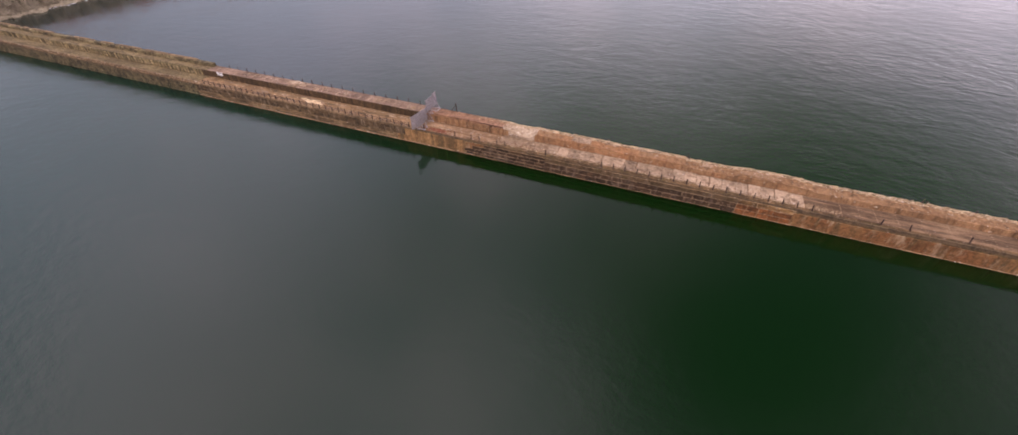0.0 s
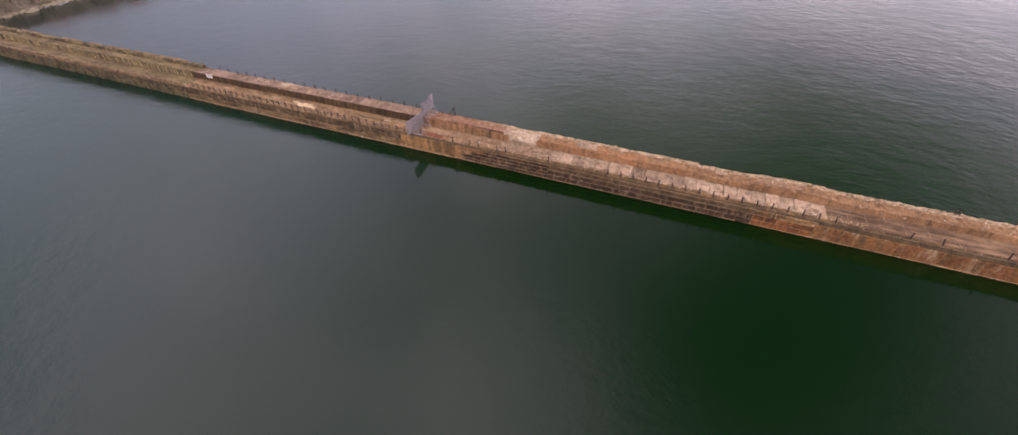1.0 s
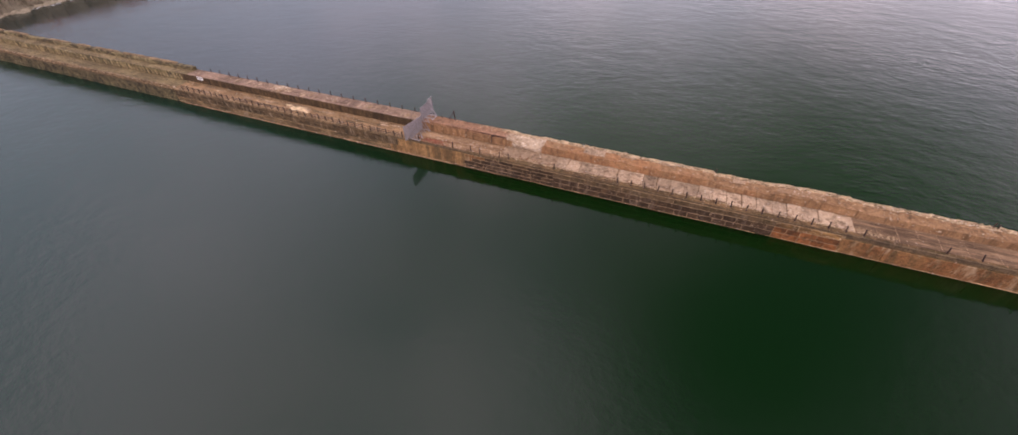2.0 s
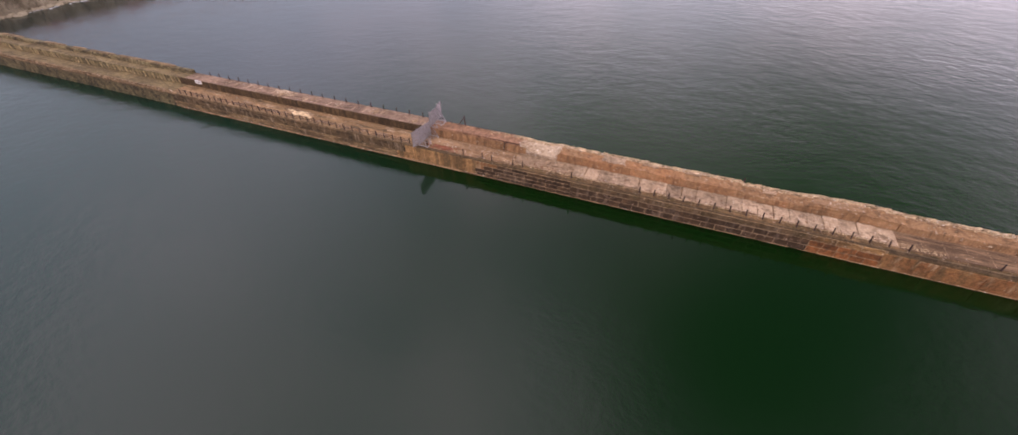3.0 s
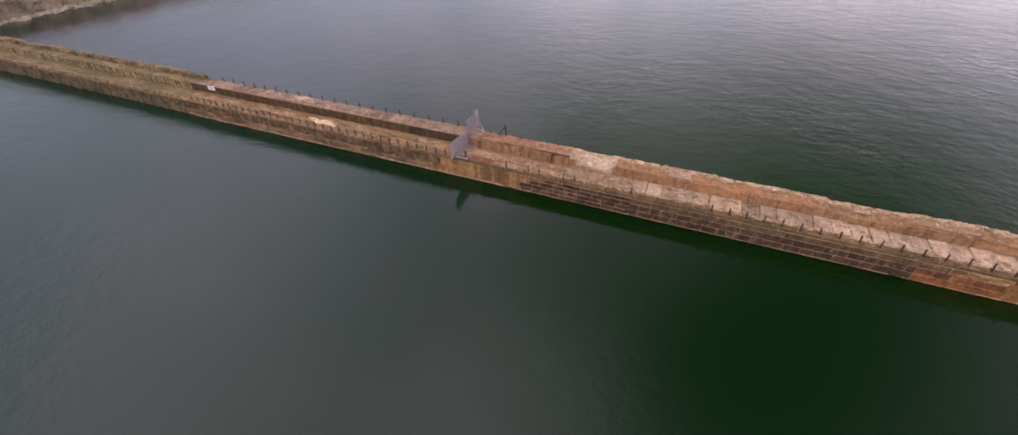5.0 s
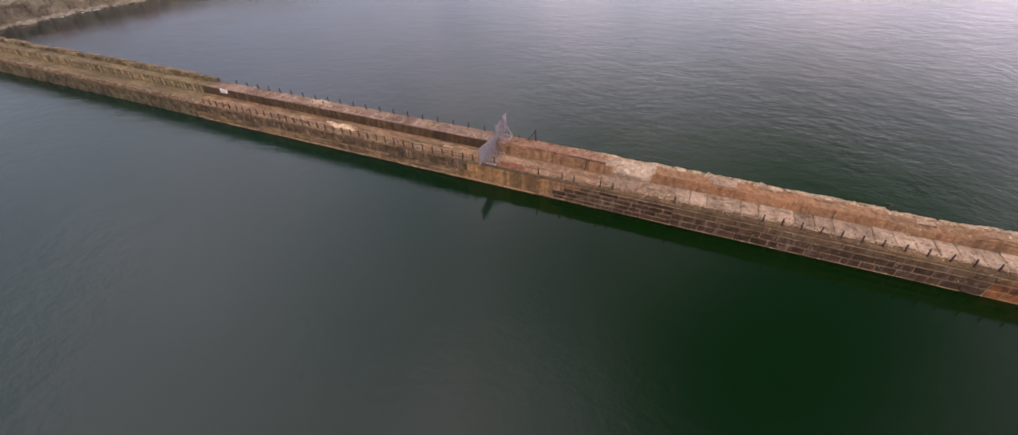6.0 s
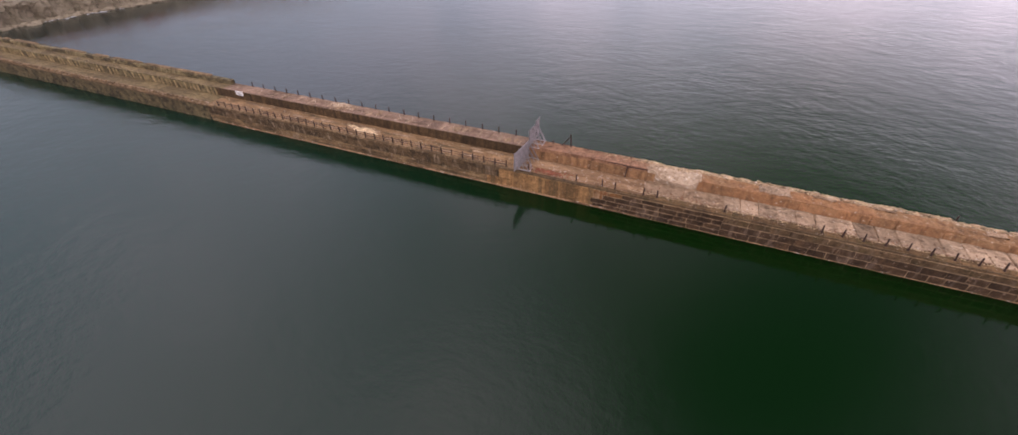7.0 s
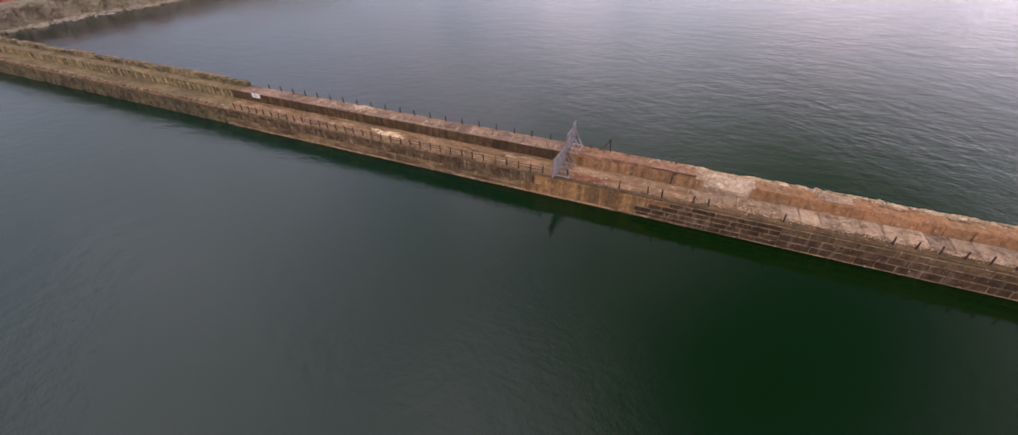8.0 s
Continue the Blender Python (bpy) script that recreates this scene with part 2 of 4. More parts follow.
RENDER_ORANGE = weathered("stained_concrete", (0.235, 0.137, 0.071), (0.204, 0.097, 0.047), (0.087, 0.066, 0.039), streak=1, stain_low=0.46, stain_high=0.72, patch=0.4, piece=0.12, speck=(0.42, 0.31, 0.21), speck_low=0.67, shift=6, lime=(0.36, 0.245, 0.145))
RENDER_TAN = weathered("tan_render", (0.31, 0.20, 0.135), (0.25, 0.155, 0.10), (0.12, 0.074, 0.046), streak=1, stain_low=0.46, stain_high=0.68, patch=0.22, piece=0.2, speck=(0.48, 0.39, 0.29), speck_low=0.62, shift=9, contrast=0.65, bump=0.3)
RENDER_OCHRE = weathered("ochre_render", (0.305, 0.170, 0.104), (0.262, 0.172, 0.118), (0.15, 0.086, 0.054), streak=1, stain_low=0.52, stain_high=0.68, patch=0.22, piece=0.12, speck=(0.46, 0.37, 0.27), speck_low=0.62, shift=8, contrast=0.65, bump=0.3)
MID_SLAB = weathered("washed_concrete", (0.35, 0.272, 0.235), (0.285, 0.213, 0.18), (0.15, 0.105, 0.078), patch=0.45, stain_low=0.46, stain_high=0.66, speck=(0.56, 0.48, 0.39), speck_low=0.63, piece=0.26, shift=32, contrast=0.8)
FADED_SKIM = weathered("faded_cement", (0.26, 0.195, 0.15), (0.20, 0.148, 0.112), (0.12, 0.085, 0.063), patch=1.2, stain_low=0.46, speck=(0.46, 0.38, 0.3), speck_low=0.60, piece=0.2, shift=37)
PALE_SLAB = weathered("pale_concrete", (0.389, 0.315, 0.284), (0.304, 0.236, 0.205), (0.142, 0.105, 0.087), patch=0.5, stain_low=0.51, stain_high=0.66, speck=(0.62, 0.54, 0.45), speck_low=0.63, piece=0.26, shift=10, contrast=0.8)
BREACH_PALE = weathered("bleached_concrete", (0.48, 0.41, 0.385), (0.41, 0.34, 0.31), (0.23, 0.175, 0.145), patch=0.6, stain_low=0.50, stain_high=0.68, speck=(0.68, 0.6, 0.5), speck_low=0.60, piece=0.1, bump=0.6, shift=27, contrast=0.55)
FOOT_PALE = weathered("washed_footing", (0.36, 0.25, 0.185), (0.27, 0.175, 0.125), (0.13, 0.088, 0.062), patch=0.5, stain_low=0.50, stain_high=0.66, speck=(0.58, 0.49, 0.40), speck_low=0.60, piece=0.25, shift=41, along=1)
GREY_SLAB = weathered("worn_concrete", (0.34, 0.238, 0.178), (0.27, 0.182, 0.134), (0.13, 0.085, 0.06), patch=0.35, stain_low=0.45, speck=(0.54, 0.45, 0.37), speck_low=0.60, piece=0.1, shift=11, along=1, contrast=0.7)
EAST_DECK = weathered("grey_worn_deck", (0.27, 0.192, 0.150), (0.205, 0.142, 0.110), (0.085, 0.057, 0.042), patch=0.4, stain_low=0.44, stain_high=0.62, speck=(0.44, 0.36, 0.29), speck_low=0.65, piece=0.1, shift=33, along=1, contrast=0.7)
TAN_SLAB = weathered("tan_concrete", (0.339, 0.229, 0.156), (0.249, 0.166, 0.111), (0.100, 0.079, 0.052), patch=0.3, stain_low=0.44, speck=(0.52, 0.43, 0.32), speck_low=0.62, piece=0.14, shift=12, along=1)
RED_SLAB = weathered("reddish_paving", (0.195, 0.142, 0.133), (0.261, 0.193, 0.182), (0.103, 0.069, 0.051), patch=0.3, speck=(0.50, 0.42, 0.34), speck_low=0.62, piece=0.2, shift=14, along=1)
PILASTER = weathered("pale_pilaster", (0.365, 0.311, 0.216), (0.270, 0.230, 0.155), (0.135, 0.115, 0.081), patch=0.6, piece=0.25, shift=34)
WEST_COPING = weathered("grey_coping", (0.24, 0.178, 0.128), (0.18, 0.134, 0.096), (0.075, 0.058, 0.042), patch=0.5, speck=(0.42, 0.34, 0.25), speck_low=0.63, piece=0.25, shift=35)
MOSSY_SLAB = weathered("mossy_paving", (0.15, 0.122, 0.08), (0.20, 0.165, 0.108), (0.075, 0.057, 0.035), patch=0.3, speck=(0.42, 0.35, 0.25), speck_low=0.64, piece=0.2, shift=15, along=1)
FACE_DARK = weathered("dark_concrete", (0.074, 0.052, 0.035), (0.115, 0.081, 0.052), (0.039, 0.029, 0.021), streak=1, stain_low=0.43, stain_high=0.66, piece=0.18, shift=16)
CREST = weathered("broken_rubble", (0.432, 0.354, 0.290), (0.331, 0.244, 0.189), (0.147, 0.101, 0.074), patch=0.9, grain=4, speck=(0.54, 0.46, 0.37), speck_low=0.585, bump=0.9, piece=0.35, shift=18, contrast=1.0)
CREST_DARK = weathered("worn_upper_surface", (0.195, 0.116, 0.090), (0.265, 0.165, 0.128), (0.11, 0.064, 0.047), patch=0.5, grain=5, speck=(0.45, 0.34, 0.26), speck_low=0.66, bump=0.8, shift=25)
FRESH = weathered("bright_concrete_patch", (0.759, 0.644, 0.529), (0.621, 0.506, 0.402), (0.380, 0.287, 0.207), patch=1.5, stain_low=0.50, piece=0.05, shift=19)
CHIP = weathered("pale_stone_chips", (0.587, 0.500, 0.413), (0.450, 0.356, 0.275), (0.325, 0.250, 0.188), patch=2.0, piece=0.1, shift=26)
BRICK_RED = weathered("broken_red_brick", (0.34, 0.125, 0.10), (0.28, 0.13, 0.10), (0.32, 0.24, 0.18), patch=2, piece=0.35, shift=20)
CLIFF = weathered("cliff_rock", (0.215, 0.204, 0.196), (0.275, 0.262, 0.252), (0.112, 0.112, 0.098), patch=0.08, grain=0.8, stain_low=0.52, bump=0.3, shift=22, mottled=0.12, contrast=0.45)
CLIFF_RED = weathered("red_bank", (0.30, 0.085, 0.07), (0.22, 0.08, 0.065), (0.14, 0.07, 0.05), patch=0.1, grain=1.2, shift=23)
TURF = weathered("rough_grass", (0.10, 0.11, 0.045), (0.14, 0.13, 0.06), (0.07, 0.075, 0.03), patch=0.08, grain=1.5, shift=24)
RUST = plain("rusted_iron", (0.030, 0.018, 0.015), (0.06, 0.029, 0.020), 14, 0.75, 0.3)
STEEL = plain("galvanised_steel", (0.33, 0.305, 0.31), (0.21, 0.19, 0.195), 5, 0.5, 0.5)
SHEET = plain("weathered_grey_board", (0.33, 0.30, 0.30), (0.23, 0.205, 0.205), 3, 0.7, 0.0)
PALE_SHEET = plain("pale_grey_board", (0.42, 0.385, 0.38), (0.33, 0.30, 0.30), 3, 0.7, 0.0)
WHITE = plain("white_sign_paint", (0.78, 0.77, 0.75), (0.70, 0.69, 0.67), 6, 0.5)
INK = plain("sign_ink", (0.12, 0.11, 0.11), (0.17, 0.15, 0.15), 9, 0.6)
FOAM = plain("sea_foam", (0.36, 0.36, 0.35), (0.28, 0.28, 0.28), 2, 0.8)


# ---- mesh helpers ----
def mesh_of(name, bm, *mats):
    me = bpy.data.meshes.new(name)
    bm.to_mesh(me)
    bm.free()
    for m in mats:
        me.materials.append(m)
    return me


def part(name, bm, mat, parent, label=""):
    me = bm if isinstance(bm, bpy.types.Mesh) else mesh_of(name, bm, mat)
    ob = new(name, me)
    ob.parent = parent
    return tagged(ob, label)


def thing(name, place, label, category, group="", kind=""):
    ob = new(name)
    ob.location = place
    ob.empty_display_size = 0.2
    return tagged(ob, label, category, group, kind)


def add_box(bm, lo, hi, mat=0):
    vs = [bm.verts.new((x, y, z)) for x in (lo[0], hi[0]) for y in (lo[1], hi[1]) for z in (lo[2], hi[2])]
    for ids in ((0, 1, 3, 2), (4, 6, 7, 5), (0, 4, 5, 1), (2, 3, 7, 6), (0, 2, 6, 4), (1, 5, 7, 3)):
        bm.faces.new([vs[i] for i in ids]).material_index = mat


def add_bar(bm, a, b, w, d=None):
    """A square bar from a to b."""
    a, b = Vector(a), Vector(b)
    turn = (b - a).to_track_quat("Z", "Y").to_matrix()
    d = d or w
    ends = [[bm.verts.new(q + turn @ Vector((sx * w / 2, sy * d / 2, 0))) for sx, sy in ((-1, -1), (1, -1), (1, 1), (-1, 1))] for q in (a, b)]
    bm.faces.new(ends[0][::-1])
    bm.faces.new(ends[1])
    for i in range(4):
        bm.faces.new([ends[0][i], ends[0][(i + 1) % 4], ends[1][(i + 1) % 4], ends[1][i]])


def add_round(bm, a, b, r0, r1=None, n=8):
    a, b = Vector(a), Vector(b)
    turn = (b - a).to_track_quat("Z", "Y").to_matrix()
    r1 = r0 if r1 is None else r1
    ends = [[bm.verts.new(q + turn @ Vector((r * math.cos(i * math.tau / n), r * math.sin(i * math.tau / n), 0))) for i in range(n)] for q, r in ((a, r0), (b, r1))]
    bm.faces.new(ends[0][::-1])
    bm.faces.new(ends[1])
    for i in range(n):
        bm.faces.new([ends[0][i], ends[0][(i + 1) % n], ends[1][(i + 1) % n], ends[1][i]])


def block_mesh(name, mat, lx, ly, lz, rnd, wear=0.05, slope=0.0):
    """A worn block lx by ly by lz; its front is at y = 0, its foot at z = 0, it is centred in x. slope: how far its top front edge is cut back."""
    bm = bmesh.new()
    add_box(bm, (-lx / 2, 0, 0), (lx / 2, ly, lz))
    bm.verts.ensure_lookup_table()
    for v in bm.verts:
        if slope and v.co.z > lz / 2 and v.co.y < ly / 2:
            v.co.y += slope
        v.co += Vector((rnd.uniform(-1, 1) * wear * 0.5, rnd.uniform(-1, 1) * wear * 0.5, rnd.uniform(-1, 1) * wear * 0.3))
    bmesh.ops.bevel(bm, geom=bm.edges[:], offset=wear * 0.9, segments=1, affect="EDGES")
    return mesh_of(name, bm, mat)


def rock_mesh(name, mat, r, rnd, flat=0.6):
    bm = bmesh.new()
    bmesh.ops.create_icosphere(bm, subdivisions=1, radius=r)
    for v in bm.verts:
        v.co = Vector((v.co.x * 1.25, v.co.y, v.co.z * flat)) * rnd.uniform(0.7, 1.25)
    return mesh_of(name, bm, mat)


def skin(name, xs, ys, height, mat):
    """A sheet over xs and ys at height(x, y)."""
    verts = [(x, y, height(x, y)) for x in xs for y in ys]
    n = len(ys)
    faces = [(i * n + j, (i + 1) * n + j, (i + 1) * n + j + 1, i * n + j + 1) for i in range(len(xs) - 1) for j in range(n - 1)]
    me = bpy.data.meshes.new(name)
    me.from_pydata(verts, [], faces)
    me.materials.append(mat)
    return me


def steps(a, b, s):
    n = max(1, round((b - a) / s))
    return [a + (b - a) * i / n for i in range(n + 1)]


def rough(x, y, z=0.0, scale=1.0):
    return noise.fractal(Vector((x * scale, y * scale, z)), 0.8, 2.0, 4)


# ---- the plan: x runs along the pier, y across it from the camera's side, z up from the water ----
LOW, HIGH, WALL_Y, FAR_Y = 2.76, 4.12, 3.72, 6.40
WEST, EAST = -172.0, 128.0
FENCE_X, PARAPET_X = -0.72, -55.6
BREACH = (15.5, 20.2)

# ---- sea ----
bm = bmesh.new()
bmesh.ops.create_grid(bm, x_segments=8, y_segments=8, size=3300)
sea = new("water", mesh_of("water", bm, WATER))
tagged(sea, "calm green-grey sea with fine ripples and a soft sheen", "water", kind="structure")

# ---- the pier's body ----
pier = thing("pier", (0, 0, 0), "old two-level stone and concrete pier with weathered faces", "pier", kind="structure")
bm = bmesh.new()
add_box(bm, (WEST, 0.10, -4.0), (EAST, FAR_Y - 0.05, LOW - 0.13))
part("lower_core", bm, CORE, pier)


def crest_height(x):
    """Height of the broken upper level along the pier."""
    knots = ((-1, 4.02), (8, 3.98), (14, 3.98), (15.5, 3.92), (16.5, 3.82), (19.2, 3.84), (20.0, 3.98), (30, 3.98), (33, 3.86), (43.7, 3.88), (44.2, 3.62), (50.4, 3.62), (52.6, 3.9), (58, 3.95),
             (61.2, 3.62), (73, 3.6), (84, 3.62), (140, 3.6))
    for (x0, h0), (x1, h1) in zip(knots, knots[1:]):
        if x0 <= x <= x1:
            return h0 + (h1 - h0) * (x - x0) / (x1 - x0)
    return knots[0][1] if x < 0 else knots[-1][1]


bm = bmesh.new()
add_box(bm, (WEST, WALL_Y + 0.10, LOW - 0.2), (FENCE_X - 0.02, FAR_Y - 0.05, HIGH - 0.12))
part("upper_core", bm, CORE, pier)

EAST_YS = [WALL_Y + 0.08, WALL_Y + 0.10, WALL_Y + 0.3, WALL_Y + 0.6, 4.9, 5.3, 5.7, 5.95, 6.18, FAR_Y, FAR_Y + 0.02]


def east_top(x, y):
    """The worn top of the upper level east of the fence."""
    h = crest_height(x)
    if y < WALL_Y + 0.09 or y > FAR_Y + 0.01:
        return LOW - 1.2
    edge = min(1.0, (y - WALL_Y) / 0.9)
    worn = 0.0 if x < 14 else min(1.0, (x - 14) / 10)
    calm = 0.3 if 14.5 < x < 20.2 else 1.0
    z = h - worn * 0.10 * (1 - edge) + 0.13 * calm * worn * rough(x, y, 3.0, 1.1) + 0.05 * rough(x, y, 7.0, 3.0)
    z += 0.32 * (1 - worn) * max(0.0, 1 - (y - WALL_Y) / 2.2)
    gap = max(0.0, 1 - abs(x - sum(BREACH) / 2) / 2.6)
    z -= min(1.0, gap * 2.5) * (1 - min(1.0, (y - WALL_Y) / 1.7)) * (h - LOW) * 0.85
    if y > 5.8:
        z -= worn * (0.10 + 0.16 * max(0.0, rough(x, 1.0, 11.0, 0.9)))
    return z


part("upper_top", skin("upper_top", steps(FENCE_X, 14.6, 0.28), EAST_YS, east_top, CREST_DARK), None, pier, "worn red-brown top of the upper level")
FRONT_YS, BACK_YS = EAST_YS[:6] + [5.4], [5.4, 5.62, 5.82, 6.0, 6.18, FAR_Y, FAR_Y + 0.02]
part("upper_slope", skin("upper_slope", steps(20.5, 43.5, 0.28), FRONT_YS, east_top, RENDER_OCHRE), None, pier, "worn orange-brown render")
part("upper_slope", skin("upper_slope", steps(43.5, EAST, 0.28), FRONT_YS, east_top, RENDER_TAN), None, pier, "worn tan render")
part("upper_ruin", skin("upper_ruin", steps(20.5, EAST, 0.28), BACK_YS, east_top, CREST), None, pier, "broken rubble crest of the upper level")
part("breach_slope", skin("breach_slope", steps(14.6, 20.5, 0.2), EAST_YS[:1] + steps(WALL_Y + 0.1, FAR_Y - 0.05, 0.12) + EAST_YS[-1:], east_top, BREACH_PALE), None, pier, "pale broken concrete slope in a breach")

def slope_patch(x0, x1, y0, y1, mat, label):
    """A skim of other render lying on the upper slope."""
    part("render_patch", skin("render_patch", steps(x0, x1, 0.2), steps(y0, y1, 0.1), lambda x, y: east_top(x, y) + 0.09 + 0.03 * rough(x, y, 31.0, 1.5)
                              - (0.3 if min(x - x0, x1 - x, y1 - y) < 0.05 + 0.05 * abs(rough(x, y, 9.0, 2.0)) else 0.0), mat), None, pier, label)


slope_patch(26.3, 29.6, 4.0, 5.6, PALE_SLAB, "pale cement repair")
slope_patch(31.5, 34.0, 4.9, 5.5, MID_SLAB, "pale cement repair")
slope_patch(37.0, 39.2, 5.0, 5.6, MID_SLAB, "pale cement repair")
slope_patch(51.5, 57.0, 4.1, 5.5, GREY_SLAB, "pale tan cement repair")
slope_patch(46.2, 48.0, 4.6, 5.5, MID_SLAB, "pale cement repair")

# ---- east lower level: bedding under the slabs ----
bm = bmesh.new()
add_box(bm, (FENCE_X, 0.45, LOW - 0.14), (EAST, WALL_Y + 0.12, LOW - 0.07))
part("lower_bedding", bm, GREY_SLAB, pier)

# worn deck between the fence and the pale slabs: a trough by the wall, a rounded step in front of it
def worn_deck(x, y):
    k = min(1.0, max(0.0, (14.5 - x) / 3.5)) * min(1.0, max(0.0, (x + 0.4) / 1.5))
    back = 0.27 * k * min(1.0, max(0.0, (y - 1.35) / 0.14)) * min(1.0, max(0.0, (3.4 - y) / 0.6)) - 0.02
    return LOW + back + 0.025 * rough(x, y, 2.0, 1.3) + 0.012 * rough(x, y, 5.0, 4.0)


part("worn_deck", skin("worn_deck", steps(FENCE_X, 15.2, 0.24), steps(0.42, WALL_Y + 0.09, 0.07), worn_deck, GREY_SLAB), None, pier, "worn pinkish concrete deck with a rounded step")

rnd = random.Random(4)


def course(mat, meshes, x0, x1, y, z, length, parent, name="stone_block", keep=None, tilt=0.4, gap=0.035):
    """A run of blocks of about that length; the shared meshes are stretched a little to fill it."""
    x = x0
    while x < x1 - 0.05:
        l = min(length * rnd.uniform(0.8, 1.22), x1 - x)
        if x1 - x - l < length * 0.4:
            l = x1 - x
        m = rnd.choice(meshes)
        lx = m["length"]
        if keep is None or keep(x + l / 2):
            ob = part(name, m, mat, parent)
            ob.location = (x + l / 2, y + rnd.uniform(-0.018, 0.018), z)
            ob.scale = ((l - gap) / lx, 1, 1)
            ob.rotation_euler = (0, 0, radians(rnd.uniform(-tilt, tilt)))
        x += l


def variants(n, mat, lx, ly, lz, wear=0.045, slope=0.0, name="stone_block"):
    out = []
    for i in range(n):
        me = block_mesh(name, mat, lx, ly, lz, rnd, wear, slope)
        me["length"] = lx
        out.append(me)
    return out

# ---- small things: posts, fence, sign ----
def build_post(height, lean_x, lean_y, label, group, place):
    """A square iron railing post with a wider foot, a collar and a ball-like cap."""
    post = thing("railing_post", place, label, "post", group)
    bm = bmesh.new()
    add_round(bm, (0, 0, 0.02), (lean_x, lean_y, height - 0.07), 0.088, 0.072)
    shaft = part("shaft", bm, RUST, post)
    bm = bmesh.new()
    add_round(bm, (0, 0, -0.05), (0, 0, 0.08), 0.13, 0.10)
    part("foot", bm, RUST, post)
    bm = bmesh.new()
    add_round(bm, (lean_x, lean_y, height - 0.09), (lean_x, lean_y, height), 0.085, 0.06)
    part("cap", bm, RUST, shaft)
    return post


rnd_post = random.Random(11)
LOW_POSTS = [-1.95 - 1.54 * i for i in range(34)]
whole = build_post(0.95, 0, 0, "rusted iron railing post on the lower deck's edge", "lower railing posts", (LOW_POSTS[0], 0.24, LOW))
for x in LOW_POSTS[1:]:
    copy_thing(whole, pose(x + rnd_post.uniform(-0.06, 0.06), 0.24, LOW - 0.02, rnd_post.uniform(-3, 3), rnd_post.uniform(-3, 3), 0))

HIGH_POSTS = [-3.07 - 2.54 * i for i in range(20)]
tall = build_post(0.86, 0, 0, "rusted iron railing post on the upper deck's far edge", "upper railing posts", (HIGH_POSTS[0], 6.21, HIGH))
for x in HIGH_POSTS[1:]:
    copy_thing(tall, pose(x + rnd_post.uniform(-0.08, 0.08), 6.21, HIGH - 0.02, rnd_post.uniform(-4, 4), rnd_post.uniform(-4, 4), 0))

STUMPS = [0.9, 7.0, 10.1, 11.6, 14.8, 16.3, 23.3] + [32.3 + 1.775 * i for i in range(17)] + [68.4, 71.5, 77.5]
stub = build_post(0.88, 0.02, 0.02, "leaning rusted iron post stump at the slabs' edge", "broken railing stumps", (STUMPS[0], 0.56, LOW))
for x in STUMPS[1:]:
    copy_thing(stub, pose(x, 0.52, LOW - 0.04, rnd_post.uniform(-5, 3), rnd_post.uniform(-13, -1), 0))
FAR_STUMPS = [(2.2, 0.55), (6.9, 0.35), (9.4, 0.3), (12.2, 0.4), (44.2, 0.8), (73.6, 0.75), (74.1, 0.6), (79.3, 0.5)]
for x, h in FAR_STUMPS:
    build_post(h, rnd_post.uniform(-0.1, 0.1), 0.03, "short rusted post stump standing on the broken upper level", "far stumps", (x, 6.1, crest_height(x) - 0.08))

# one sagging wire along each railing
def wire(name, posts, y, z, label):
    bm = bmesh.new()
    for a, b in zip(posts, posts[1:]):
        mid = (a + b) / 2
        add_bar(bm, (a, y, z), (mid, y, z - 0.03), 0.05)
        add_bar(bm, (mid, y, z - 0.03), (b, y, z), 0.05)
    ob = new(name, mesh_of(name, bm, RUST))
    return tagged(ob, label, "railing wire")


wire("railing_wire", LOW_POSTS, 0.24, LOW + 0.70, "thin slack rusty wire strung between the lower railing posts")
wire("railing_wire", LOW_POSTS, 0.24, LOW + 0.38, "thin slack rusty wire strung between the lower railing posts")


